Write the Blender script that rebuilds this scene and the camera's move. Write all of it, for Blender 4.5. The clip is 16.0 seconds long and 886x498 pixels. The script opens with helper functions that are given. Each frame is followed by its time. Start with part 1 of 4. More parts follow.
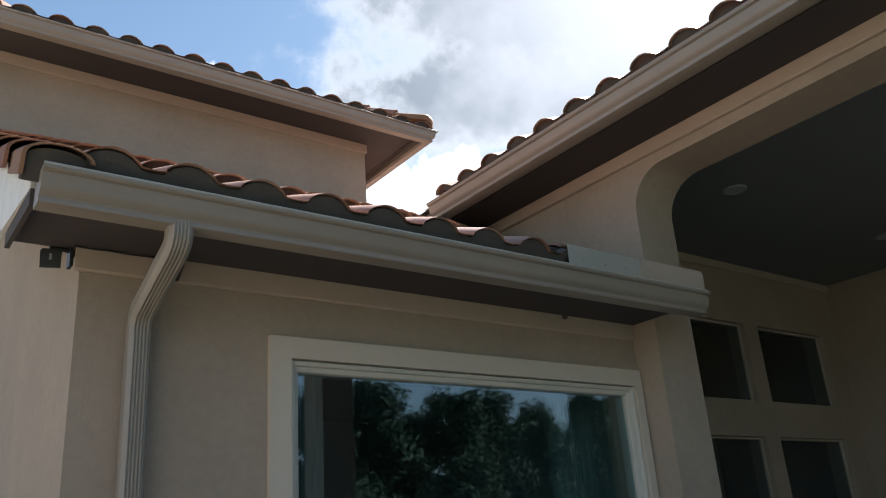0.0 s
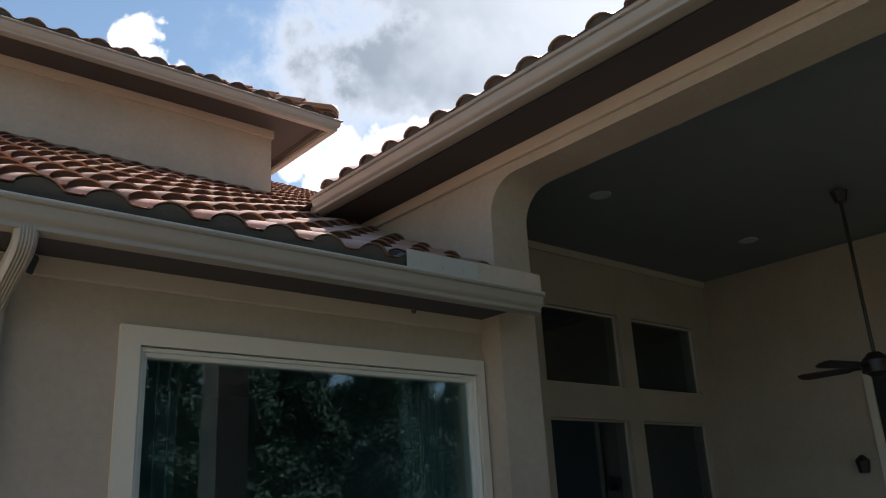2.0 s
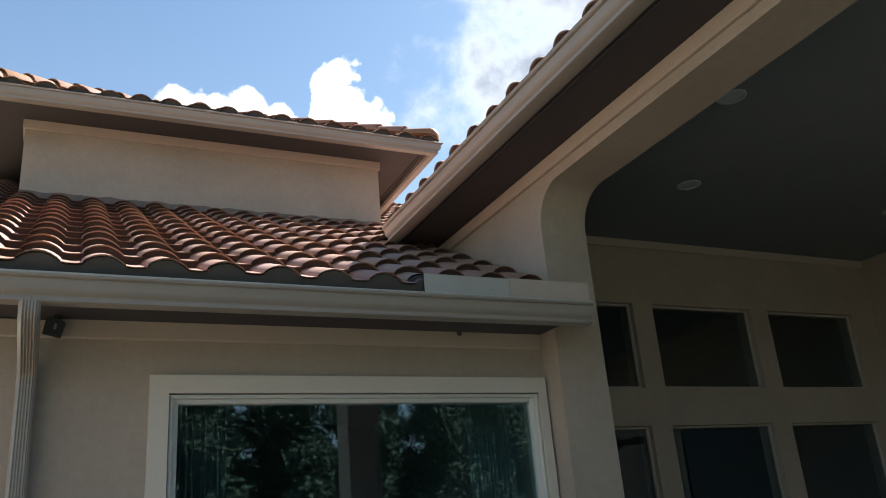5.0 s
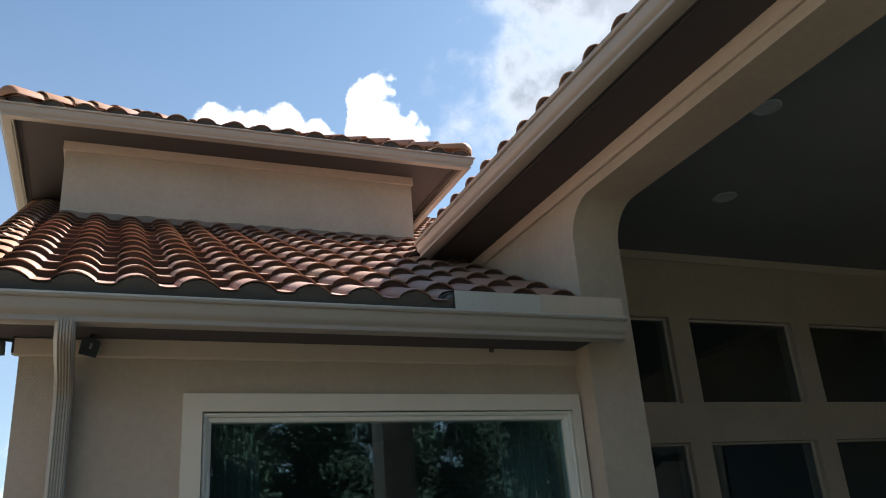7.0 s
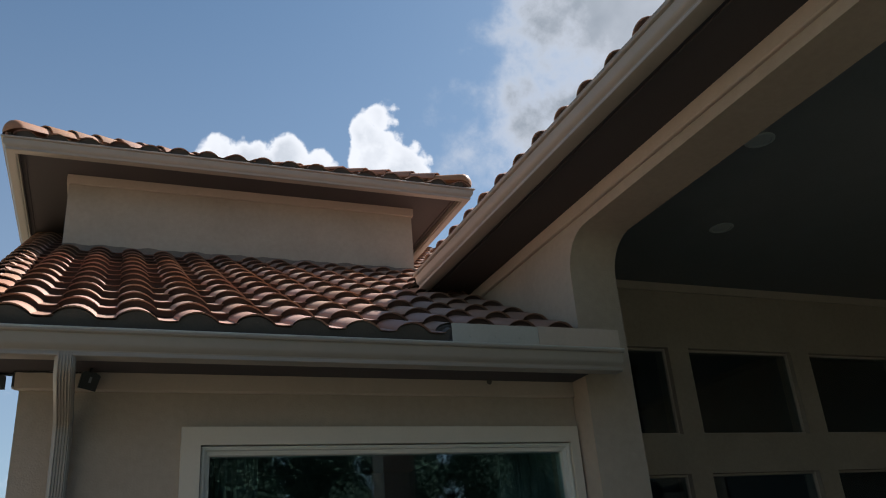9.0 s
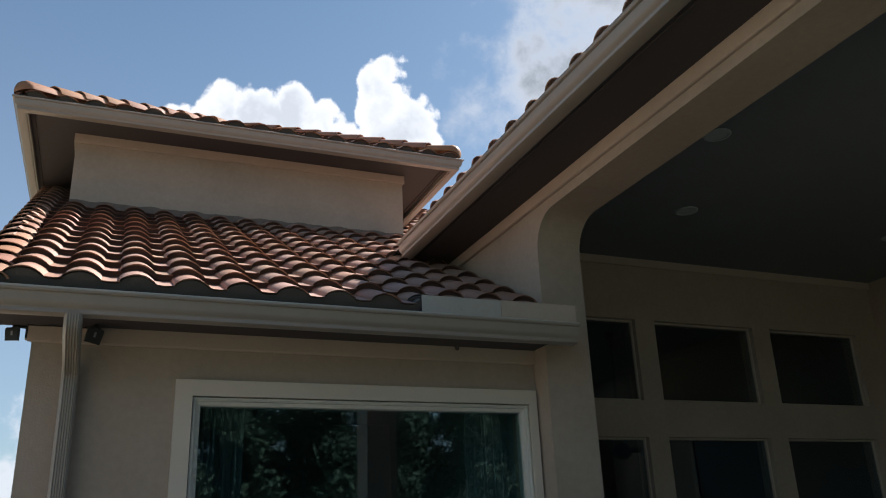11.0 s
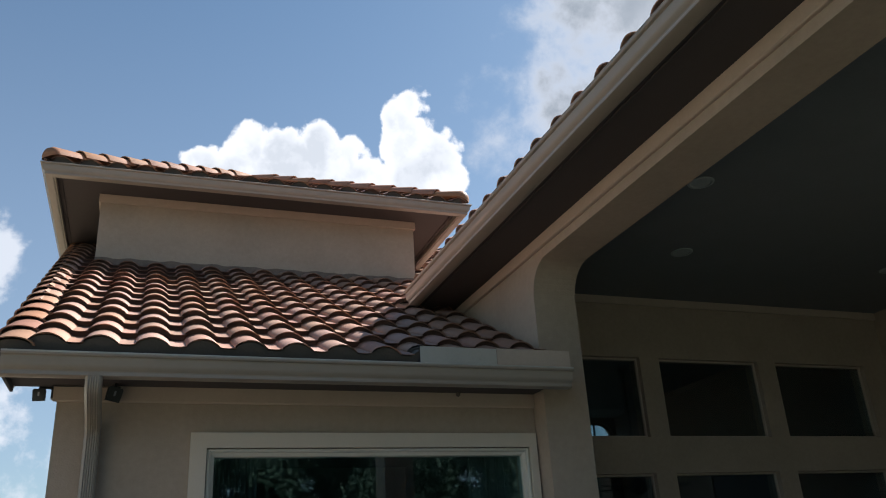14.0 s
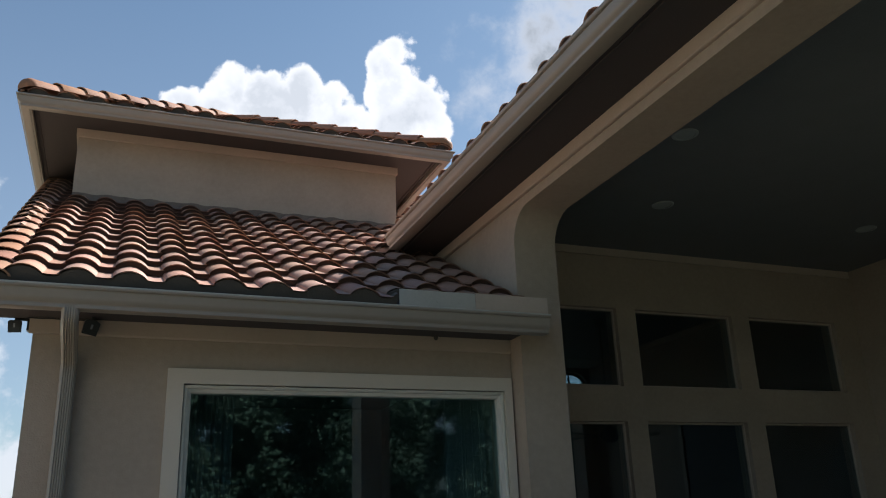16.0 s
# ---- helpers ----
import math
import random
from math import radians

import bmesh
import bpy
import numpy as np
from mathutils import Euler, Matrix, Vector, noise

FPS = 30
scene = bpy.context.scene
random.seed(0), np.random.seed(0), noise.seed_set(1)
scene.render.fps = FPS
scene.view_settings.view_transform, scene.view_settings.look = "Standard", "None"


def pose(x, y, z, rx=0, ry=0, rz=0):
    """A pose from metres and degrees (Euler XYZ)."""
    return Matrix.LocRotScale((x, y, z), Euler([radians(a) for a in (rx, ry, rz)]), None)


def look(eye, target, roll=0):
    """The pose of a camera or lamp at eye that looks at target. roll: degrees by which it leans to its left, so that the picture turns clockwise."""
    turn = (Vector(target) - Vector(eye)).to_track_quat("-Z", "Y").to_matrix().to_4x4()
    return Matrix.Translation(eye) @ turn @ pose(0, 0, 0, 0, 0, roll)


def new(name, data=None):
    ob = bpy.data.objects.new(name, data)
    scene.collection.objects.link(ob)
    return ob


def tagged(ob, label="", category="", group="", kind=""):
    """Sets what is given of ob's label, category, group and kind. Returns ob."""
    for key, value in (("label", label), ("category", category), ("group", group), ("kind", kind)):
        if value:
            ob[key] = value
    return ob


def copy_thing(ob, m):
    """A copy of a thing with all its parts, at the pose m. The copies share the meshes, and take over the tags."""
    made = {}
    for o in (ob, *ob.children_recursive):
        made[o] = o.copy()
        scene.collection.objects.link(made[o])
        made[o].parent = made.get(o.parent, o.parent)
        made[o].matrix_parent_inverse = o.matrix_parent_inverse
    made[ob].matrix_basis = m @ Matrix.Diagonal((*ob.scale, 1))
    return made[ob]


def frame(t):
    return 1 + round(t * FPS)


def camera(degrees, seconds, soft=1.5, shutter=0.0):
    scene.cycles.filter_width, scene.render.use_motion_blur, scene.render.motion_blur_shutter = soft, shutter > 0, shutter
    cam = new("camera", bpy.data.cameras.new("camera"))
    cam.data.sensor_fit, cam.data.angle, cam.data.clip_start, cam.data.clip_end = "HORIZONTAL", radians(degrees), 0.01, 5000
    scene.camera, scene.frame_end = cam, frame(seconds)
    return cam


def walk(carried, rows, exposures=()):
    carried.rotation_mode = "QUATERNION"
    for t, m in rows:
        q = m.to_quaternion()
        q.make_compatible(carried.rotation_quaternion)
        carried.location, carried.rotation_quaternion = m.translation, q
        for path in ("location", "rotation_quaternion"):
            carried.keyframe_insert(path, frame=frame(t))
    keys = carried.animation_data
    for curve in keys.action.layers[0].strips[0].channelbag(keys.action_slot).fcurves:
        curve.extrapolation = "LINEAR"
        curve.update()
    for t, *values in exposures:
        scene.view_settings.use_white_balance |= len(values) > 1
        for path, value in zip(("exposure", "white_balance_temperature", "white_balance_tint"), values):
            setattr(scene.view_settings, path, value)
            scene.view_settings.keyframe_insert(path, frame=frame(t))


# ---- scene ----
cam = camera(57.0, 16.0, soft=1.1)
PATH = [
    (0, (-0.677, -3.315, 1.442), (0.464, -1.825, 2.135), -4.3),
    (0.5, (-0.742, -3.441, 1.446), (0.477, -2.006, 2.121), -4.2),
    (1, (-0.67, -3.607, 1.456), (0.535, -2.17, 2.151), -5.2),
    (1.5, (-0.532, -3.84, 1.438), (0.647, -2.381, 2.13), -4.0),
    (2, (-0.543, -4.057, 1.408), (0.709, -2.626, 2.029), -3.2),
    (2.5, (-0.486, -4.203, 1.43), (0.703, -2.704, 2.013), -3.9),
    (3, (-0.272, -4.367, 1.432), (0.787, -2.783, 2.039), -3.3),
    (5.5, (0.446, -4.58, 1.44), (1.22, -2.865, 2.118), -5.2),
    (6, (0.442, -4.553, 1.447), (1.165, -2.804, 2.095), -4.9),
    (6.5, (0.448, -4.576, 1.451), (1.184, -2.838, 2.112), -4.5),
    (7, (0.448, -4.582, 1.46), (1.19, -2.866, 2.172), -4.5),
    (7.5, (0.446, -4.576, 1.46), (1.172, -2.864, 2.197), -4.5),
    (8, (0.453, -4.58, 1.468), (1.167, -2.872, 2.225), -4.7),
    (8.5, (0.461, -4.585, 1.469), (1.188, -2.891, 2.246), -5.0),
    (11, (0.451, -5.166, 1.408), (1.183, -3.432, 2.084), -2.4),
    (11.5, (0.412, -5.248, 1.414), (1.164, -3.503, 2.039), -1.9),
    (12, (0.354, -5.429, 1.423), (1.203, -3.731, 2.052), -4.1),
    (12.5, (0.434, -5.532, 1.411), (1.196, -3.812, 2.089), -3.9),
    (13, (0.512, -5.569, 1.42), (1.196, -3.829, 2.131), -2.7),
    (13.5, (0.534, -5.564, 1.426), (1.201, -3.829, 2.166), -2.9),
    (14, (0.531, -5.558, 1.426), (1.193, -3.827, 2.178), -3.5),
    (14.5, (0.528, -5.576, 1.429), (1.184, -3.839, 2.171), -3.7),
    (15, (0.53, -5.56, 1.423), (1.188, -3.816, 2.149), -3.6),
    (15.5, (0.54, -5.541, 1.399), (1.219, -3.789, 2.084), -2.4),
    (16, (0.537, -5.534, 1.388), (1.252, -3.778, 2.024), -2.2),
]
EXPOSURES = [(t, stops, 6100, 11.5) for t, stops in ((0, 1.97), (1.5, 1.93), (2, 1.8), (2.5, 2.1), (3, 2.2), (5.5, 2.08), (6, 1.86), (7, 1.99), (8.5, 1.36), (11, 1.52), (12, 2.2), (13, 1.85), (14.5, 1.5), (15, 1.62), (15.5, 1.42), (16, 1.5))]
walk(cam, [(t, look(eye, target, roll)) for t, eye, target, roll in PATH], EXPOSURES)

# ---- light ----
SUN = Vector((0.90, 0.40, 1.0)).normalized()
sun = new("sun", bpy.data.lights.new("sun", "SUN"))
sun.data.energy, sun.data.angle, sun.data.color = 5.0, radians(0.6), (1.0, 0.94, 0.86)
sun.matrix_world = Matrix.Translation((20, 15, 30)) @ SUN.to_track_quat("Z", "Y").to_matrix().to_4x4()

world = bpy.data.worlds.new("sky")
scene.world = world
world.use_nodes = True
WT = world.node_tree
WT.nodes.clear()


def wmath(op, a, b=None, c=None, clamp=False):
    n = WT.nodes.new("ShaderNodeMath")
    n.operation, n.use_clamp = op, clamp
    for i, v in enumerate((a, b, c)):
        if v is None:
            continue
        if isinstance(v, (int, float)):
            n.inputs[i].default_value = v
        else:
            WT.links.new(v, n.inputs[i])
    return n.outputs[0]


def wramp(v, lo, hi):
    n = WT.nodes.new("ShaderNodeMapRange")
    n.interpolation_type = "SMOOTHSTEP"
    WT.links.new(v, n.inputs[0])
    n.inputs[1].default_value, n.inputs[2].default_value = lo, hi
    return n.outputs[0]


def wmix(f, a, b):
    n = WT.nodes.new("ShaderNodeMix")
    n.data_type = "RGBA"
    WT.links.new(f, n.inputs[0])
    for i, v in ((6, a), (7, b)):
        if isinstance(v, tuple):
            n.inputs[i].default_value = (*v, 1)
        else:
            WT.links.new(v, n.inputs[i])
    return n.outputs[2]


def wnoise(vec, scale, detail, rough=0.55):
    n = WT.nodes.new("ShaderNodeTexNoise")
    n.inputs["Scale"].default_value, n.inputs["Detail"].default_value, n.inputs["Roughness"].default_value = scale, detail, rough
    WT.links.new(vec, n.inputs["Vector"])
    return n.outputs[0]


SKY_GAIN = 0.029
sky = WT.nodes.new("ShaderNodeTexSky")
sky.sky_type, sky.sun_disc = "NISHITA", False
sky.sun_elevation, sky.sun_rotation = math.asin(SUN.z), math.atan2(SUN.x, SUN.y)
sky.air_density, sky.dust_density, sky.ozone_density = 1.0, 0.5, 1.1
way = WT.nodes.new("ShaderNodeTexCoord").outputs["Generated"]
xyz = WT.nodes.new("ShaderNodeSeparateXYZ")
WT.links.new(way, xyz.inputs[0])
az = wmath("MULTIPLY", wmath("ARCTAN2", xyz.outputs[0], xyz.outputs[1]), 57.2958)
el = wmath("MULTIPLY", wmath("ARCSINE", xyz.outputs[2]), 57.2958)
fine = wnoise(way, 14.0, 9.0, 0.58)
broad = wnoise(way, 4.5, 5.0, 0.5)
curl = wnoise(way, 34.0, 7.0, 0.6)
mild = wnoise(way, 11.0, 3.0, 0.5)


def puff(caz, cel, raz, rel):
    """How deep a direction lies inside an oval of sky, 1 at its middle."""
    a = wmath("DIVIDE", wmath("SUBTRACT", az, caz), raz)
    e = wmath("DIVIDE", wmath("SUBTRACT", el, cel), rel)
    return wmath("SUBTRACT", 1.0, wmath("SQRT", wmath("ADD", wmath("MULTIPLY", a, a), wmath("MULTIPLY", e, e))))


def most(*v):
    out = v[0]
    for o in v[1:]:
        out = wmath("MAXIMUM", out, o)
    return out


# tall cumulus behind the tower: middle (azimuth, elevation) and size of each head, in degrees
HEADS = ((19.0, 32.2, 1.7), (17.9, 31.0, 2.0), (18.6, 29.4, 3.0), (21.0, 28.6, 2.3), (19.8, 26.6, 3.8), (21.6, 27.0, 1.7), (11.6, 29.2, 2.5), (8.6, 29.0, 2.6), (6.2, 29.2, 2.2), (13.4, 28.2, 2.5), (9.8, 27.0, 4.2), (15.0, 27.0, 2.9), (5.4, 27.0, 2.8), (3.0, 27.9, 1.7), (1.9, 27.8, 1.2), (13.0, 25.4, 4.5))
heap = most(*(wmath("MULTIPLY", puff(a, e, r, r * 0.92), r / 2.6) for a, e, r in HEADS), puff(33.2, 24.4, 4.2, 3.0), puff(39.0, 24.5, 5.0, 3.0))
cells = WT.nodes.new("ShaderNodeTexVoronoi")
cells.feature = "SMOOTH_F1"
cells.inputs["Scale"].default_value, cells.inputs["Detail"].default_value, cells.inputs["Roughness"].default_value = 30.0, 1.0, 0.5
cells.inputs["Smoothness"].default_value = 0.35
WT.links.new(way, cells.inputs["Vector"])
lobes = wmath("SUBTRACT", 0.42, cells.outputs["Distance"])
heap = wmath("ADD", heap, wmath("ADD", wmath("ADD", wmath("MULTIPLY", lobes, 0.38), 0.02), wmath("ADD", wmath("MULTIPLY", wmath("SUBTRACT", fine, 0.5), 0.55), wmath("MULTIPLY", wmath("SUBTRACT", curl, 0.5), 0.75))))
bank = most(puff(47, 38, 17.5, 11), puff(66, 34, 22, 13), puff(44, 31, 16.5, 6.5), wmath("MULTIPLY", puff(31, 30.8, 6.5, 5.0), 0.45), wmath("MULTIPLY", puff(34.5, 36.5, 6.0, 5.5), 0.45))
bank = wmath("ADD", bank, wmath("MULTIPLY", wmath("SUBTRACT", fine, 0.5), 1.3))
rest = wmath("ADD", wramp(wmath("ABSOLUTE", wmath("SUBTRACT", az, 20.0)), 60.0, 100.0), -0.9)
rest = wmath("ADD", rest, wmath("MULTIPLY", wmath("SUBTRACT", broad, 0.5), 2.4))
haze = wramp(el, 50.0, 4.0)
air = WT.nodes.new("ShaderNodeVectorMath")
air.operation = "MULTIPLY"
WT.links.new(sky.outputs[0], air.inputs[0])
air.inputs[1].default_value = (1.22, 1.40, 1.34)
glow = wmix(wmath("MULTIPLY", haze, 0.36), air.outputs[0], (6.6, 7.2, 8.2))
wisp = wmath("ADD", most(puff(-10.5, 20.6, 4.0, 2.4), puff(-8.0, 9.5, 6.5, 4.5), puff(-8.0, 3.0, 9.0, 5.0), puff(33.0, 10.0, 14.0, 9.0)), wmath("ADD", wmath("MULTIPLY", wmath("SUBTRACT", fine, 0.5), 3.2), wmath("MULTIPLY", wmath("SUBTRACT", curl, 0.5), 1.6)))
CLOUD_LIT, CLOUD_SHADE = (12.8, 12.8, 12.8), (3.9, 4.35, 4.75)
shade = wmath("ADD", 0.86, wmath("ADD", wmath("MULTIPLY", wmath("SUBTRACT", mild, 0.5), 1.9), wmath("MULTIPLY", wmath("SUBTRACT", fine, 0.5), 0.9)), clamp=True)
shade = wmath("MULTIPLY", wmath("MULTIPLY", shade, wramp(bank, 0.12, 0.52)), wramp(puff(66, 45, 26, 24), 0.45, -0.35))
glow = wmix(wmath("MULTIPLY", wramp(rest, 0.1, 0.5), 0.15), glow, (6.5, 6.8, 7.2))
glow = wmix(wmath("MULTIPLY", wramp(bank, -0.14, 0.40), 0.94), glow, wmix(shade, (9.6, 9.8, 10.1), CLOUD_SHADE))
glow = wmix(wmath("MULTIPLY", wramp(wisp, 0.1, 0.8), 0.85), glow, (10.5, 10.7, 11.0))
fold = wmath("ADD", wmath("MULTIPLY", wramp(curl, 0.60, 0.36), 0.45), wmath("MULTIPLY", wramp(mild, 0.58, 0.38), 0.75), clamp=True)
fold = wmath("MULTIPLY", fold, wramp(heap, 0.10, 0.5))
glow = wmix(wramp(heap, 0.0, 0.17), glow, wmix(fold, CLOUD_LIT, (9.0, 9.35, 9.7)))
back = WT.nodes.new("ShaderNodeBackground")
back.inputs[1].default_value = SKY_GAIN
WT.links.new(glow, back.inputs[0])
WT.links.new(back.outputs[0], WT.nodes.new("ShaderNodeOutputWorld").inputs[0])


# ---- materials ----
def material(name, color, rough=0.8, metal=0.0, vary=0.12, scale=6.0, fine=60.0, bump=0.2, bump_scale=150.0, each=0.0, stain=0.0, spec=0.5):
    """A surface with colour variation at two scales, fine relief and, if each is set, a shade of its own for every piece."""
    m = bpy.data.materials.new(name)
    m.use_nodes = True
    nt = m.node_tree
    b = nt.nodes["Principled BSDF"]
    b.inputs["Roughness"].default_value, b.inputs["Metallic"].default_value = rough, metal
    b.inputs["Specular IOR Level"].default_value = spec
    pos = nt.nodes.new("ShaderNodeTexCoord").outputs["Object"]

    def tex(s, detail=4.0):
        n = nt.nodes.new("ShaderNodeTexNoise")
        n.inputs["Scale"].default_value, n.inputs["Detail"].default_value = s, detail
        nt.links.new(pos, n.inputs["Vector"])
        return n.outputs[0]

    def op(kind, a, c):
        n = nt.nodes.new("ShaderNodeMath")
        n.operation = kind
        for i, v in enumerate((a, c)):
            if isinstance(v, (int, float)):
                n.inputs[i].default_value = v
            else:
                nt.links.new(v, n.inputs[i])
        return n.outputs[0]

    v = op("ADD", op("MULTIPLY", op("SUBTRACT", tex(scale), 0.5), 2 * vary), op("MULTIPLY", op("SUBTRACT", tex(fine), 0.5), 1.4 * vary))
    if stain:
        n = nt.nodes.new("ShaderNodeMapping")
        n.inputs["Scale"].default_value = (9.0, 9.0, 0.7)
        nt.links.new(pos, n.inputs[0])
        s = nt.nodes.new("ShaderNodeTexNoise")
        s.inputs["Scale"].default_value = 1.0
        nt.links.new(n.outputs[0], s.inputs["Vector"])
        v = op("ADD", v, op("MULTIPLY", op("SUBTRACT", s.outputs[0], 0.5), stain))
    if each:
        r = nt.nodes.new("ShaderNodeObjectInfo").outputs["Random"]
        v = op("ADD", v, op("MULTIPLY", op("SUBTRACT", r, 0.5), each))
    hsv = nt.nodes.new("ShaderNodeHueSaturation")
    hsv.inputs["Color"].default_value = (*color, 1)
    nt.links.new(op("ADD", v, 1.0), hsv.inputs["Value"])
    if each:
        nt.links.new(op("ADD", op("MULTIPLY", op("FRACT", op("MULTIPLY", r, 7.31), 0.0), 0.018), 0.490), hsv.inputs["Hue"])
        nt.links.new(op("ADD", op("MULTIPLY", op("FRACT", op("MULTIPLY", r, 3.77), 0.0), 0.25), 0.87), hsv.inputs["Saturation"])
    nt.links.new(hsv.outputs[0], b.inputs["Base Color"])
    nt.links.new(op("ADD", op("MULTIPLY", v, 0.5), rough), b.inputs["Roughness"])
    if bump:
        bn = nt.nodes.new("ShaderNodeBump")
        bn.inputs["Strength"].default_value, bn.inputs["Distance"].default_value = bump, 0.004
        nt.links.new(tex(bump_scale, 6.0), bn.inputs["Height"])
        nt.links.new(bn.outputs[0], b.inputs["Normal"])
    return m


def glass_material(name, tint, mirror):
    """Clear tinted glass; mirror is its reflectance seen square on, rising towards a glancing view."""
    m = bpy.data.materials.new(name)
    m.use_nodes = True
    nt = m.node_tree
    nt.nodes.clear()
    lw = nt.nodes.new("ShaderNodeLayerWeight")
    pw = nt.nodes.new("ShaderNodeMath")
    pw.operation = "POWER"
    nt.links.new(lw.outputs["Facing"], pw.inputs[0])
    pw.inputs[1].default_value = 5.0
    mr = nt.nodes.new("ShaderNodeMapRange")
    nt.links.new(pw.outputs[0], mr.inputs[0])
    mr.inputs[3].default_value, mr.inputs[4].default_value = mirror, 1.0
    tr = nt.nodes.new("ShaderNodeBsdfTransparent")
    tr.inputs[0].default_value = (*tint, 1)
    gl = nt.nodes.new("ShaderNodeBsdfGlossy")
    gl.inputs["Roughness"].default_value = 0.02
    gl.inputs[0].default_value = (0.86, 0.95, 1.0, 1)
    mx = nt.nodes.new("ShaderNodeMixShader")
    nt.links.new(mr.outputs[0], mx.inputs[0])
    nt.links.new(tr.outputs[0], mx.inputs[1])
    nt.links.new(gl.outputs[0], mx.inputs[2])
    nt.links.new(mx.outputs[0], nt.nodes.new("ShaderNodeOutputMaterial").inputs[0])
    return m


STUCCO = material("stucco", (0.395, 0.318, 0.248), 0.92, vary=0.17, scale=1.7, fine=24.0, bump=0.5, bump_scale=90.0, stain=0.06)
BAND = material("cornice_stucco", (0.48, 0.39, 0.315), 0.9, vary=0.08, scale=2.5, fine=40.0, bump=0.35, bump_scale=180.0, stain=0.08)
TRIM = material("trim_cream", (0.63, 0.55, 0.445), 0.75, vary=0.05, scale=3.0, bump=0.15, stain=0.06)
SOFFIT = material("soffit_brown", (0.066, 0.056, 0.055), 0.8, vary=0.10, scale=2.0, bump=0.1)
GUTTER = material("gutter_taupe", (0.295, 0.256, 0.215), 0.36, vary=0.06, scale=2.0, fine=25.0, bump=0.05, bump_scale=20.0, stain=0.10)
FLASH = material("flashing_grey", (0.47, 0.455, 0.405), 0.38, metal=0.15, vary=0.12, scale=5.0, bump=0.12, bump_scale=15.0, stain=0.12)
TILE = material("clay_tile", (0.345, 0.212, 0.154), 0.56, vary=0.20, scale=9.0, fine=70.0, bump=0.4, bump_scale=110.0, each=0.22, spec=0.16)
TRIM_TILE = material("clay_trim_tile", (0.285, 0.158, 0.102), 0.62, vary=0.20, scale=9.0, fine=70.0, bump=0.4, bump_scale=110.0, each=0.24, spec=0.14)
# tile clay coloured darker to stand for shade under the tiles
SHADE_CLAY = material("clay_shade", (0.092, 0.058, 0.049), 0.95, vary=0.2, scale=10.0, bump=0.5, bump_scale=60.0)
FILLET = material("mortar_pale", (0.165, 0.13, 0.105), 0.95, vary=0.4, scale=12.0, bump=0.7, bump_scale=60.0)
MORTAR = material("mortar_grey", (0.085, 0.075, 0.066), 0.95, vary=0.2, scale=10.0, bump=0.7, bump_scale=60.0)
DECK = material("roof_felt", (0.06, 0.05, 0.045), 0.95, vary=0.15)
VINYL = material("vinyl_white", (0.60, 0.565, 0.49), 0.5, vary=0.04, bump=0.03)
WHITE_BOARD = material("white_board", (0.78, 0.77, 0.75), 0.7, vary=0.10, scale=12.0, bump=0.3, bump_scale=30.0, stain=0.15)
BLACK = material("black_plastic", (0.018, 0.018, 0.02), 0.4, vary=0.1, bump=0.05)
LENS = material("lens_glass", (0.25, 0.25, 0.27), 0.12, vary=0.02, bump=0.0)
GLASS = glass_material("window_glass", (0.66, 0.78, 0.78), 0.115)
DARK_GLASS = glass_material("patio_window_glass", (0.60, 0.69, 0.72), 0.09)
# the unlit room's darkness is put into this wall colour
HALL = material("hall_unlit_dark", (0.13, 0.135, 0.14), 0.9, vary=0.05)
ROOM = material("room_paint", (0.25, 0.27, 0.27), 0.9, vary=0.05)
CURTAIN = material("curtain_cloth", (0.30, 0.33, 0.32), 0.95, vary=0.08, bump=0.2)
CEILING = material("patio_ceiling_wood", (0.17, 0.178, 0.186), 0.6, vary=0.15, scale=3.0, bump=0.15)
DULL = material("downlight_plastic", (0.36, 0.38, 0.38), 0.6, vary=0.05, bump=0.02)
BRONZE = material("dark_bronze", (0.035, 0.028, 0.024), 0.45, metal=0.4, vary=0.1, bump=0.05)
PAVER = material("patio_paving", (0.27, 0.255, 0.24), 0.85, vary=0.15, scale=1.5, bump=0.3, bump_scale=40.0)
BOUNCE = material("bounce_slab", (0.46, 0.34, 0.23), 0.85, vary=0.12, scale=1.2, bump=0.3, bump_scale=40.0)
GRASS = material("lawn_grass", (0.072, 0.080, 0.052), 0.95, vary=0.3, scale=0.7, fine=9.0, bump=0.8, bump_scale=30.0)
BARK = material("bark", (0.14, 0.10, 0.075), 0.95, vary=0.25, scale=5.0, bump=0.8, bump_scale=25.0)
LEAF = material("leaf", (0.042, 0.068, 0.047), 0.85, vary=0.25, scale=1.2, fine=8.0, bump=0.0, spec=0.12)


# ---- building blocks ----
def mesh_of(bm, name, mat, smooth=False, bevel=0.0):
    if bevel:
        es = [e for e in bm.edges if len(e.link_faces) == 2 and e.calc_face_angle(0) > 0.6]
        bmesh.ops.bevel(bm, geom=es, offset=bevel, segments=2, affect="EDGES", profile=0.6)
    bmesh.ops.recalc_face_normals(bm, faces=bm.faces)
    me = bpy.data.meshes.new(name)
    bm.to_mesh(me)
    bm.free()
    me.materials.append(mat)
    if smooth:
        me.polygons.foreach_set("use_smooth", [True] * len(me.polygons))
        me.set_sharp_from_angle(angle=radians(38))
    return me


def part(name, bm, mat, parent=None, label="", smooth=False, bevel=0.0):
    ob = new(name, mesh_of(bm, name, mat, smooth, bevel))
    ob.parent = parent
    if label:
        tagged(ob, label)
    return ob


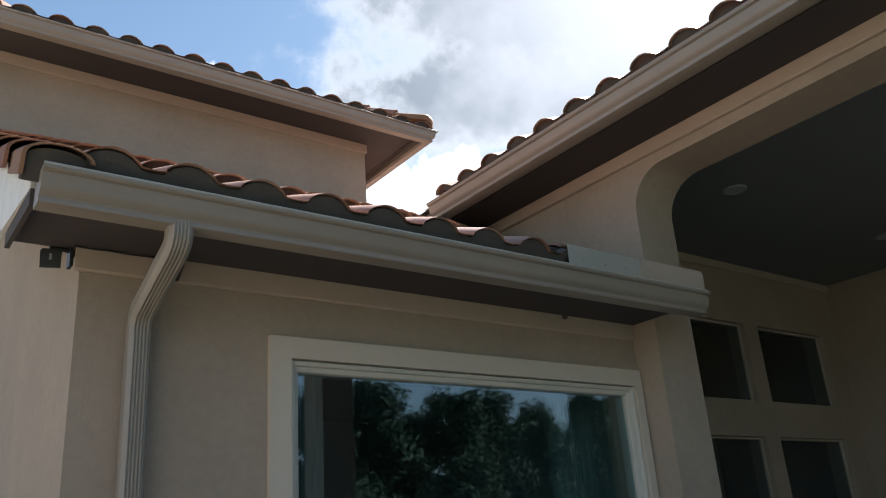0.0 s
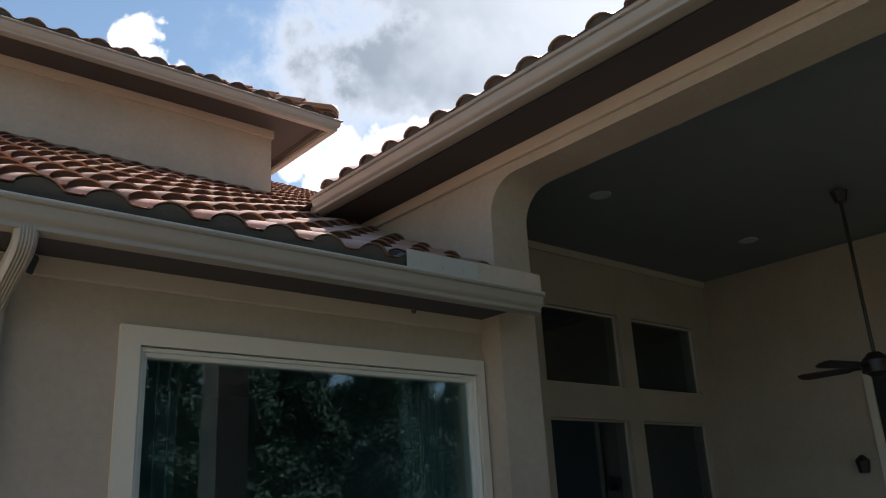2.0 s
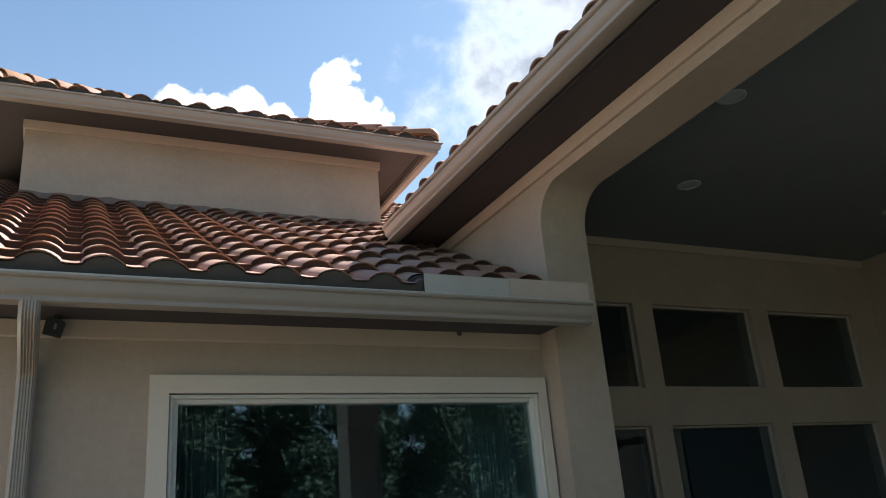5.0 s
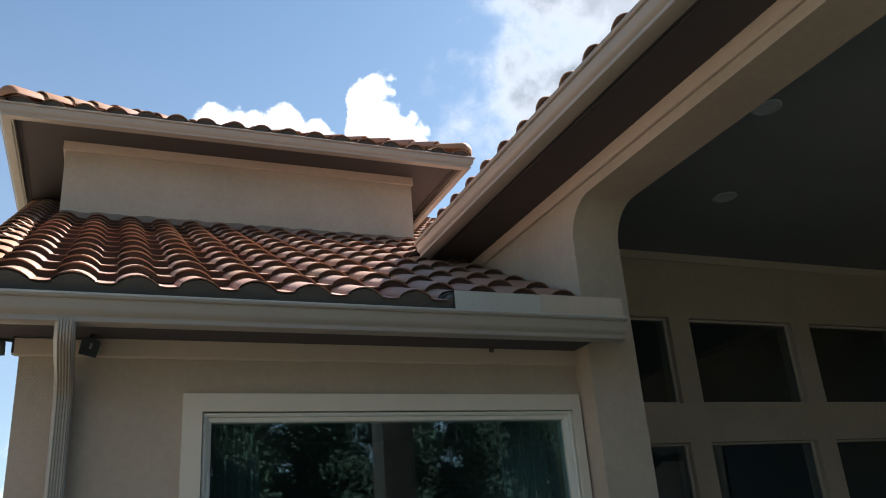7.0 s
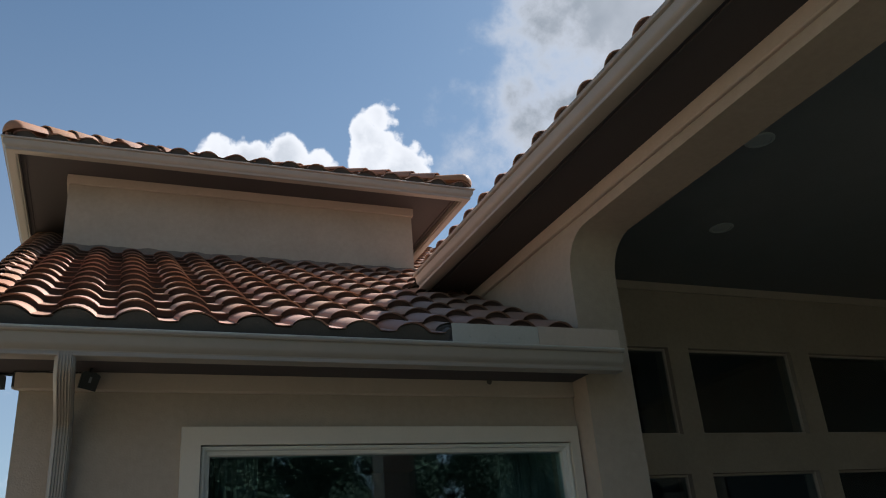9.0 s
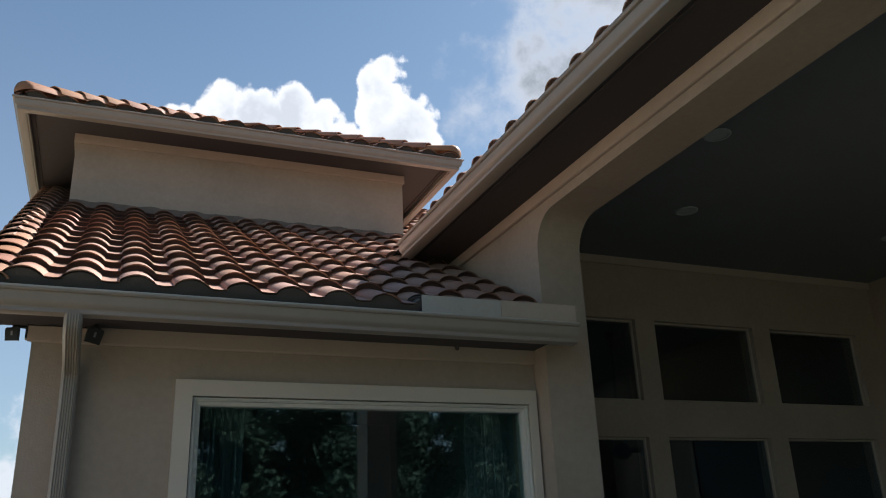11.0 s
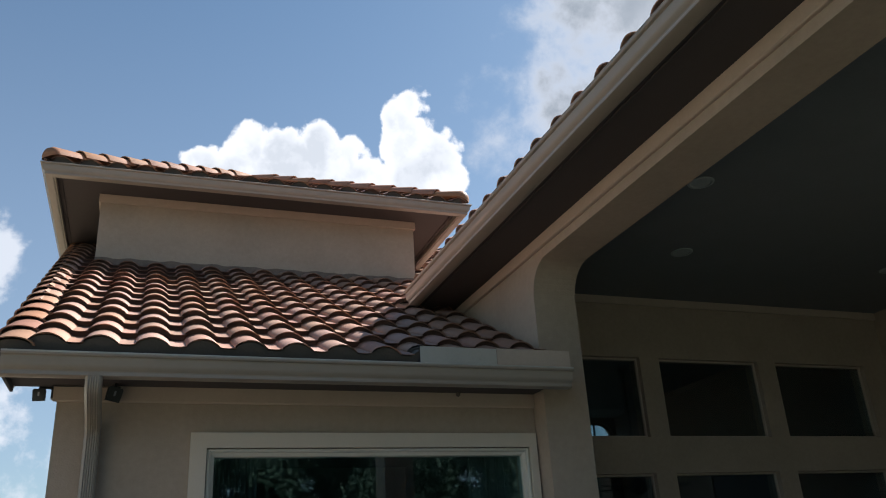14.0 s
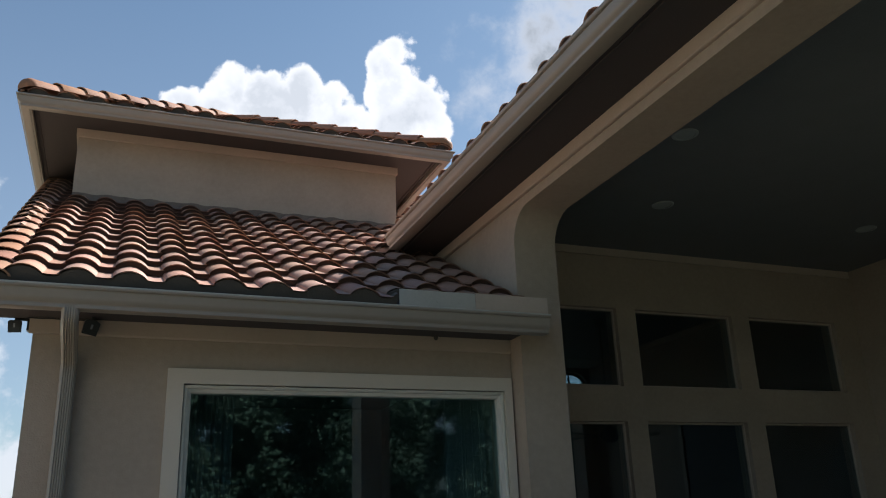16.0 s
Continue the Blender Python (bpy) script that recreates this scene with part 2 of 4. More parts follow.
def box(bm, x0, x1, y0, y1, z0, z1):
    v = [bm.verts.new((x, y, z)) for x in (x0, x1) for y in (y0, y1) for z in (z0, z1)]
    for f in ((0, 1, 3, 2), (4, 6, 7, 5), (0, 4, 5, 1), (2, 3, 7, 6), (0, 2, 6, 4), (1, 5, 7, 3)):
        bm.faces.new([v[i] for i in f])
    return v


def boxes(*dims):
    bm = bmesh.new()
    for d in dims:
        box(bm, *d)
    return bm


def prism(bm, outline, lift):
    """A solid from an outline of points, pushed along the vector lift."""
    a = [bm.verts.new(p) for p in outline]
    b = [bm.verts.new(Vector(p) + Vector(lift)) for p in outline]
    bm.faces.new(a)
    bm.faces.new(b[::-1])
    for i in range(len(a)):
        j = (i + 1) % len(a)
        bm.faces.new((a[j], a[i], b[i], b[j]))


def tube(bm, a, b, r0, r1, n=10, cap=True):
    a, b = Vector(a), Vector(b)
    q = (b - a).to_track_quat("Z", "Y")
    rings = [[bm.verts.new(p + q @ Vector((r * math.cos(k * math.tau / n), r * math.sin(k * math.tau / n), 0))) for k in range(n)] for p, r in ((a, r0), (b, r1))]
    for k in range(n):
        bm.faces.new((rings[0][k], rings[0][(k + 1) % n], rings[1][(k + 1) % n], rings[1][k]))
    if cap:
        bm.faces.new(rings[0][::-1])
        bm.faces.new(rings[1])


# gutter section: (out from the fascia, up from the gutter's underside), outer line then inner line
GUTTER_OUT = [(0.0, 0.115), (0.0, 0.0), (0.072, 0.0), (0.079, 0.004), (0.080, 0.014), (0.076, 0.022), (0.078, 0.030), (0.096, 0.044), (0.104, 0.060), (0.107, 0.095), (0.109, 0.1045), (0.117, 0.1055), (0.124, 0.108), (0.1285, 0.113), (0.129, 0.118), (0.127, 0.123), (0.1215, 0.1285), (0.114, 0.131)]
GUTTER_IN = [(0.114, 0.124), (0.114, 0.113), (0.104, 0.108), (0.101, 0.095), (0.099, 0.062), (0.091, 0.048), (0.072, 0.034), (0.071, 0.006), (0.004, 0.005), (0.004, 0.115)]


def gutter_run(bm, start, end, out):
    s, o = Vector(start), Vector(out)
    prism(bm, [s + o * d + Vector((0, 0, h)) for d, h in GUTTER_OUT + GUTTER_IN], Vector(end) - s)


def end_cap(bm, at, along, out):
    o = Vector(out)
    prism(bm, [Vector(at) + o * d + Vector((0, 0, h)) for d, h in GUTTER_OUT[:-1]], along)


def ring(bm, section, x0, x1, y0, y1, z):
    """A closed section (out, up) carried round a rectangle with mitred corners."""
    loops = []
    for sx, sy, cx, cy in ((-1, -1, x0, y0), (1, -1, x1, y0), (1, 1, x1, y1), (-1, 1, x0, y1)):
        loops.append([bm.verts.new((cx + sx * d, cy + sy * d, z + h)) for d, h in section])
    n = len(section)
    for i in range(4):
        a, b = loops[i], loops[(i + 1) % 4]
        for k in range(n):
            bm.faces.new((a[k], b[k], b[(k + 1) % n], a[(k + 1) % n]))


# ---- roof tiles ----
SLOPE = 0.507
LEAN = math.atan(SLOPE)
PITCH, SHOW, LENGTH = 0.2876, 0.357, 0.43


def s_curve(u):
    """Height of the tile's upper face across its width, barrel first, then pan."""
    u = u % PITCH
    if u < 0.198:
        return 0.050 * math.sin(math.pi * u / 0.198) ** (0.55 if u < 0.099 else 0.80)
    return -0.004 * math.sin(math.pi * (u - 0.198) / (PITCH - 0.198))


def tile_mesh():
    bm = bmesh.new()
    us = [0.0, 0.003, 0.010, 0.022, 0.042, 0.070, 0.099, 0.128, 0.156, 0.178, 0.192, 0.198, 0.220, 0.243, 0.266, PITCH - 0.004, PITCH + 0.007]
    tail, head = 0.063, 0.015
    rows = []
    for v, lift in ((0.0, tail), (LENGTH, head)):
        rows.append([bm.verts.new((u - 0.099, v, lift + s_curve(min(u, PITCH - 0.001)))) for u in us])
    # the tile's lower edge is undercut, so that its end stays in its own shade
    under = [[bm.verts.new((u - 0.099, v, lift - t + s_curve(min(u, PITCH - 0.001)) * 0.94)) for u in us] for v, lift, t in ((0.005, tail, 0.005), (0.030, tail, 0.010), (0.032, tail, 0.042), (LENGTH, head, 0.016))]
    for k, (a, b) in enumerate(((rows[0], rows[1]), (under[1], under[0]), (under[2], under[1]), (under[3], under[2]), (under[0], rows[0]))):
        for i in range(len(us) - 1):
            # shade in the hollow under the tile is put into its colour
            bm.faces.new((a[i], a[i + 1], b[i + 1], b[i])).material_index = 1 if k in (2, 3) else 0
    for i in (0, -1):
        bm.faces.new((rows[0][i], rows[1][i], under[3][i], under[2][i], under[1][i], under[0][i]))
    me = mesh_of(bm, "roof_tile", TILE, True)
    me.materials.append(SHADE_CLAY)
    return me


def barrel_mesh(name, r0, r1, drop=0.0, dome=False, length=LENGTH, rise=0.9):
    """A half-round cover tile along +y, wider at its foot; drop lengthens its -x side, dome closes its foot."""
    bm = bmesh.new()
    n = 10
    rings = []
    sections = [(0.0, r0 - 0.001), (0.002, r0), (length, r1)]
    if dome:
        sections = [(-0.085, r0 * 0.35), (-0.075, r0 * 0.62), (-0.045, r0 * 0.88), (0.0, r0), (length, r1)]
    for v, r in sections:
        pts = [(-r * math.cos(math.pi * k / n), v, r * rise * math.sin(math.pi * k / n) + 0.03 - 0.055 * v) for k in range(n + 1)]
        if drop:
            pts.insert(0, (-r, v, 0.03 - 0.055 * v - drop))
        rings.append([bm.verts.new(p) for p in pts])
    inner = []
    for v, r in ((0.0, r0 - 0.014), (length, r1 - 0.014)):
        pts = [(-r * math.cos(math.pi * k / n), v, r * rise * math.sin(math.pi * k / n) + 0.03 - 0.055 * v) for k in range(n + 1)]
        if drop:
            pts.insert(0, (-r, v, 0.03 - 0.055 * v - drop))
        inner.append([bm.verts.new(p) for p in pts])
    m = len(rings[0])
    pairs = list(zip(rings, rings[1:])) + [(inner[1], inner[0]), (rings[-1], inner[1])] + ([] if dome else [(inner[0], rings[0])])
    for a, b in pairs:
        for i in range(m - 1):
            bm.faces.new((a[i], a[i + 1], b[i + 1], b[i]))
    if dome:
        bm.faces.new(rings[0])
    return mesh_of(bm, name, TRIM_TILE, True)


TILE_MESH = tile_mesh()
rng = random.Random(4)


def frame_of(origin, along, up):
    """The frame of a roof face: x along its eave, y up its slope, z out of it."""
    x, y = Vector(along).normalized(), Vector(up).normalized()
    z = x.cross(y)
    m = Matrix((x, y, z)).transposed().to_4x4()
    m.translation = origin
    return m


def lay_tiles(roof, fr, first, cols, rows, keep, cuts=()):
    """Tiles over a roof face; keep(u, v) says which; cuts are planes (point, normal) past which a tile is trimmed."""
    for j in range(rows):
        for i in range(cols):
            u, v = first + i * PITCH, j * SHOW - (0.0 if j else 0.014)
            if not keep(u, v):
                continue
            m = fr @ Matrix.Translation((u + rng.uniform(-0.004, 0.004), v + rng.uniform(-0.006, 0.006), rng.uniform(-0.002, 0.003))) @ Matrix.Rotation(rng.uniform(-0.008, 0.008), 4, "Z")
            me = TILE_MESH
            for point, normal in cuts:
                c = m @ Vector((0.05, 0.2, 0))
                if abs((c - Vector(point)).dot(Vector(normal))) < 0.8:
                    bm = bmesh.new()
                    bm.from_mesh(me)
                    inv = m.inverted()
                    bmesh.ops.bisect_plane(bm, geom=bm.verts[:] + bm.edges[:] + bm.faces[:], plane_co=inv @ Vector(point), plane_no=(inv.to_3x3() @ Vector(normal)), clear_outer=True)
                    if not bm.faces:
                        me = None
                        bm.free()
                        break
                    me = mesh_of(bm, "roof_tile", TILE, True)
                    me.materials.append(SHADE_CLAY)
            if me is None:
                continue
            ob = new("roof_tile", me)
            ob.parent = roof
            ob.matrix_world = m


def lay_row(roof, mesh, name, start, step, count, basis):
    for k in range(count):
        ob = new(name, mesh)
        ob.parent = roof
        m = basis.copy()
        m.translation = Vector(start) + Vector(step) * k
        ob.matrix_world = m @ Matrix.Rotation(rng.uniform(-0.02, 0.02), 4, "Z")


def eave_fill(roof, fr, u0, u1, first, v=0.012, h=0.050):
    """Mortar that closes the hollow ends of the lowest tiles."""
    bm = bmesh.new()
    n = int((u1 - u0) / 0.018)
    top = [(u0 + (u1 - u0) * k / n) for k in range(n + 1)]
    outline = [fr @ Vector((u, v, h + s_curve(u - first + 0.099) * 0.94)) for u in top]
    outline += [fr @ Vector((u1, v, -0.07)), fr @ Vector((u0, v, -0.07))]
    prism(bm, outline, fr.to_3x3() @ Vector((0, 0.05, 0)))
    part("eave_filler", bm, MORTAR, roof, "grey mortar eave closure under the tile ends")


# ---- ground ----
bm = boxes((-3000, 3000, -3000, 3000, -0.5, 0.0))
tagged(part("ground", bm, GRASS), "dry short lawn around the house", "ground", kind="structure")
bm = boxes((0.0, 9.5, -3.2, -0.002, 0.004, 0.06))
tagged(part("pavement_patio", bm, PAVER), "brown-grey stone paving in front of the house", "pavement", kind="structure")
# unseen slab, added so that sunlight bounces warmly onto the end wall
bm = boxes((-9.0, -0.004, -3.2, 12.0, 0.004, 0.06))
tagged(part("pavement_side", bm, BOUNCE), "unseen pale warm slab added to bounce light onto the end wall", "pavement", kind="structure")

# ---- low wing: walls, soffit, roof ----
XW = 3.31          # face of the taller patio wing
WIN = (0.938, 3.232, 0.70, 2.302)
bm = boxes((0.024, WIN[0], 0.0, 0.25, 0.0, 2.69), (WIN[1], XW - 0.002, 0.0, 0.25, 0.0, 2.69), (WIN[0], WIN[1], 0.0, 0.25, WIN[3], 2.69), (WIN[0], WIN[1], 0.0, 0.25, 0.0, WIN[2]))
bmesh.ops.remove_doubles(bm, verts=bm.verts, dist=0.0005)
tagged(part("wall_front", bm, STUCCO), "beige stucco wall under the low gutter", "wall", kind="structure")
bm = bmesh.new()
prism(bm, [(0.024, 0.25, 0.0), (0.024, 6.2, 0.0), (0.024, 6.2, 5.75), (0.024, 0.25, 2.75)], (0.25, 0, 0))
tagged(part("wall_west", bm, STUCCO), "beige stucco end wall of the low wing", "wall", kind="structure")
bm = bmesh.new()
prism(bm, [(0.0, -0.024, 2.60), (XW - 0.003, -0.024, 2.60), (XW - 0.003, -0.018, 2.592), (XW - 0.003, -0.001, 2.592), (0.023, -0.001, 2.592), (0.0, -0.018, 2.592)], (0, 0, 0.097))
tagged(part("trim_front", bm, BAND, bevel=0.004), "plain stucco cornice band under the soffit", "trim", kind="structure")
low = frame_of((0, -0.533, 5.0 - SLOPE * (3.64 + 0.533) - 0.115), (1, 0, 0), (0, 1, SLOPE))
DECK_Z = low.translation.z
bm = bmesh.new()
prism(bm, [(-0.252, -0.44, 2.72), (-0.252, -0.44, DECK_Z + 0.03), (-0.505, 6.28, DECK_Z + 0.03 + SLOPE * 6.72), (-0.505, 6.28, DECK_Z - 0.17 + SLOPE * 6.72), (-0.277, 0.22, 2.72)], (0.02, 0, 0))
tagged(part("gable_panel", bm, WHITE_BOARD), "white weathered gable board under the verge tiles", "gable", kind="structure")
bm = boxes((-0.23, XW - 0.004, -0.44, -0.002, 2.692, 2.712), (-0.23, 0.022, -0.002, 0.03, 2.692, 2.712))
tagged(part("soffit_low", bm, SOFFIT), "dark brown boarded soffit", "soffit", kind="structure")
bm = boxes((-0.232, 3.36, -0.458, -0.44, 2.655, 2.80), (-0.25, -0.232, -0.44, 0.02, 2.655, 2.72))
tagged(part("fascia_low", bm, SOFFIT), "brown eave fascia board", "fascia", kind="structure")
bm = bmesh.new()
prism(bm, [low @ Vector((-0.21, 0.02, 0)), low @ Vector((XW, 0.02, 0)), low @ Vector((XW, 4.66, 0)), low @ Vector((9.0, 4.66, 0)), low @ Vector((9.0, 12.3, 0)), low @ Vector((3.5, 12.3, 0)), low @ Vector((3.5, 7.6, 0)), low @ Vector((-0.46, 7.6, 0))], low.to_3x3() @ Vector((0, 0, -0.03)))
roof_low = tagged(part("roof_low", bm, DECK), "low-pitched roof of terracotta S-shaped clay tiles", "roof", kind="structure")

# ---- low wing: gutter and downpipe ----
gut = new("gutter_low")
tagged(gut, "taupe aluminium gutter along the low eave", "gutter", kind="structure")
bm = bmesh.new()
gutter_run(bm, (-0.236, -0.459, 2.632), (3.357, -0.459, 2.632), (0, -1, 0))
part("trough", bm, GUTTER, gut, smooth=True)
for x in (-0.239, 3.357):
    bm = bmesh.new()
    end_cap(bm, (x, -0.459, 2.632), (0.003, 0, 0), (0, -1, 0))
    part("end_cap", bm, GUTTER, gut)
# the lip's bright sky reflection is put into a paler metal
bm = bmesh.new()
tube(bm, (-0.239, -0.5835, 2.7585), (3.36, -0.5835, 2.7585), 0.0065, 0.0065, 10)
part("hem", bm, FLASH, gut, "rolled hem of the gutter lip, made paler for its sky glint", smooth=True)
bm = boxes((2.234, 2.786, -0.566, -0.563, 2.748, 2.880))
for x in (2.34, 2.5, 2.66):
    box(bm, x, x + 0.01, -0.570, -0.566, 2.80, 2.81)
tagged(part("splash_guard", bm, FLASH), "pale sheet-metal splash guard standing on the gutter lip", "splash guard")
bm = boxes((2.79, 3.352, -0.561, -0.44, 2.735, 2.886))
tagged(part("eave_end_block", bm, BAND, bevel=0.006), "painted stucco-coloured closure block at the gutter's end", "eave block", kind="structure")


def downpipe_section(w, d):
    """Fluted rectangular pipe outline, ridges on the face."""
    pts = []
    ribs = 5
    for k in range(ribs * 4 + 1):
        x = -w / 2 + 0.012 + (w - 0.024) * k / (ribs * 4)
        pts.append((x, -d / 2 - (0.0045 if k % 4 in (1, 2) else 0.0)))
    pts += [(w / 2, -d / 2 + 0.010)]
    for k in range(9):
        pts.append((w / 2 + (0.0012 if k % 4 in (1, 2) else 0.0), -d / 2 + 0.014 + (d - 0.028) * k / 8))
    pts += [(w / 2 - 0.008, d / 2), (-w / 2 + 0.008, d / 2)]
    for k in range(8, -1, -1):
        pts.append((-w / 2 - (0.0012 if k % 4 in (1, 2) else 0.0), -d / 2 + 0.014 + (d - 0.028) * k / 8))
    return pts


def sweep(bm, section, stations):
    """stations: centre, tilt in degrees about x, scale."""
    loops = []
    for c, tilt, s in stations:
        r = Matrix.Rotation(radians(tilt), 3, "X")
        loops.append([bm.verts.new(Vector(c) + r @ Vector((x * s, y * s, 0))) for x, y in section])
    n = len(section)
    for a, b in zip(loops, loops[1:]):
        for k in range(n):
            bm.faces.new((a[k], a[(k + 1) % n], b[(k + 1) % n], b[k]))
    bm.faces.new(loops[0][::-1])
    bm.faces.new(loops[-1])


pipe = tagged(new("downpipe"), "taupe fluted aluminium downpipe with a crimped elbow", "downpipe")
SEC = downpipe_section(0.092, 0.075)
PX = 0.252


def bend(a, b, t0, t1, crimps):
    """Stations along a smooth quarter turn from a to b (y, z), with small pinches across it."""
    out = []
    n = 16
    y0, z0, y1, z1 = *a, *b
    for k in range(n + 1):
        f = k / n
        tilt = t0 + (t1 - t0) * f
        # a quadratic curve through the corner where the two straight runs meet
        d0, d1 = (math.sin(radians(t0)), -math.cos(radians(t0))), (math.sin(radians(t1)), -math.cos(radians(t1)))
        det = d0[0] * -d1[1] + d1[0] * d0[1]
        m = ((y1 - y0) * -d1[1] + d1[0] * (z1 - z0)) / det
        cy, cz = y0 + d0[0] * m, z0 + d0[1] * m
        y = (1 - f) ** 2 * y0 + 2 * f * (1 - f) * cy + f * f * y1
        z = (1 - f) ** 2 * z0 + 2 * f * (1 - f) * cz + f * f * z1
        out.append(((PX, y, z), tilt, 0.97 if crimps and 3 <= k <= 13 and k % 2 else 1.0))
    return out


bm = bmesh.new()
sweep(bm, SEC, [((PX, -0.498, 2.652), 0, 1.0), ((PX, -0.498, 2.614), 0, 1.0)] + bend((-0.498, 2.610), (-0.4416, 2.5545), 0, 70, False) + [((PX, -0.300, 2.503), 70, 1.0)])
part("elbow", bm, GUTTER, pipe, "taupe upper elbow", smooth=True)
bm = bmesh.new()
sweep(bm, SEC, [((PX, -0.318, 2.5095), 70, 0.975), ((PX, -0.135, 2.4404), 70, 0.975)] + bend((-0.1308, 2.4389), (-0.065, 2.345), 70, 0, True) + [((PX, -0.065, 2.33), 0, 1.0)])
part("elbow", bm, GUTTER, pipe, "taupe lower elbow pinched across its bend", smooth=True)
bm = bmesh.new()
sweep(bm, SEC, [((PX, -0.065, 2.34), 0, 0.975), ((PX, -0.065, 0.10), 0, 0.975)])
part("pipe", bm, GUTTER, pipe, smooth=True)
bm = boxes((PX - 0.056, PX + 0.056, -0.116, -0.1135, 1.20, 1.235), (PX - 0.058, PX - 0.054, -0.1135, -0.001, 1.20, 1.235), (PX + 0.054, PX + 0.058, -0.1135, -0.001, 1.20, 1.235))
part("strap", bm, GUTTER, pipe)

# small mud nest where the soffit meets the cornice
bm = bmesh.new()
bmesh.ops.create_icosphere(bm, subdivisions=2, radius=0.016)
for v in bm.verts:
    v.co *= 1 + 0.35 * noise.noise(v.co * 90)
    v.co.z *= 1.3
bmesh.ops.translate(bm, vec=(2.69, -0.042, 2.682), verts=bm.verts)
tagged(part("mud_nest", bm, MORTAR, smooth=True), "tiny grey mud wasp nest under the soffit", "nest")

# ---- the big window ----
window = tagged(new("window_1"), "large fixed picture window with cream stucco surround", "window", kind="structure")
OUT = (0.836, 3.292, 0.60, 2.40)
bm = boxes((OUT[0], WIN[0], -0.032, -0.001, OUT[2], OUT[3]), (WIN[1], OUT[1], -0.032, -0.001, OUT[2], OUT[3]), (WIN[0], WIN[1], -0.032, -0.001, WIN[3], OUT[3]), (WIN[0], WIN[1], -0.032, -0.001, OUT[2], WIN[2]))
bmesh.ops.remove_doubles(bm, verts=bm.verts, dist=0.0005)
part("surround", bm, TRIM, window)


def window_ring(x0, x1, z0, z1, section):
    """A window frame: section points (in from the edge, depth y), round the opening."""
    bm = bmesh.new()
    loops = []
    for cx, cz, sx, sz in ((x0, z0, 1, 1), (x1, z0, -1, 1), (x1, z1, -1, -1), (x0, z1, 1, -1)):
        loops.append([bm.verts.new((cx + sx * d, y, cz + sz * d)) for d, y in section])
    n = len(section)
    for i in range(4):
        a, b = loops[i], loops[(i + 1) % 4]
        for k in range(n):
            bm.faces.new((a[k], a[(k + 1) % n], b[(k + 1) % n], b[k]))
    return bm


bm = window_ring(WIN[0] + 0.006, WIN[1] - 0.004, WIN[2] + 0.004, WIN[3] - 0.006, [(0, 0.10), (0, -0.012), (0.010, -0.018), (0.020, -0.012), (0.024, 0.004), (0.030, 0.006), (0.044, 0.012), (0.048, 0.022), (0.048, 0.10)])
part("window_frame", bm, VINYL, window)
# shadow of the window reveal, drawn as a thin black strip
bm = window_ring(WIN[0] + 0.0005, WIN[1] - 0.0005, WIN[2] + 0.0005, WIN[3] - 0.0005, [(0, 0.02), (0, 0.004), (0.0052, 0.004), (0.0052, 0.02)])
part("seal", bm, BLACK, window, "thin black strip standing for the reveal shadow round the frame")
bm = boxes((WIN[0] + 0.045, WIN[1] - 0.045, 0.040, 0.048, WIN[2] + 0.045, WIN[3] - 0.045))
pane = part("pane", bm, GLASS, window)
pane.visible_shadow = False
# dark room and curtains behind it
bm = boxes((0.26, 3.3, 3.2, 3.3, 0.05, 2.6), (0.252, 0.27, 0.26, 3.2, 0.05, 2.6), (3.28, 3.3, 0.26, 3.2, 0.05, 2.6), (0.27, 3.28, 0.26, 3.2, 0.03, 0.05), (0.27, 3.28, 0.26, 3.2, 2.6, 2.62))
tagged(part("wall_room", bm, ROOM), "dim plain walls of the room behind the window", "wall", kind="structure")


def curtain(x0, x1, y):
    bm = bmesh.new()
    n = 70
    rows = []
    for z in (0.08, 2.52):
        rows.append([bm.verts.new((x0 + (x1 - x0) * k / n, y + 0.035 * math.sin(k * 0.9) + 0.012 * math.sin(k * 2.3), z)) for k in range(n + 1)])
    for k in range(n):
        bm.faces.new((rows[0][k], rows[0][k + 1], rows[1][k + 1], rows[1][k]))
    geo = bmesh.ops.extrude_face_region(bm, geom=bm.faces[:])["geom"]
    bmesh.ops.translate(bm, vec=(0, 0.006, 0), verts=[g for g in geo if isinstance(g, bmesh.types.BMVert)])
    return tagged(part("curtain", bm, CURTAIN, smooth=True), "grey gathered curtain hanging inside the window", "curtain", "curtains at the window")


curtain(0.95, 1.32, 0.42)
curtain(2.92, 3.24, 0.42)


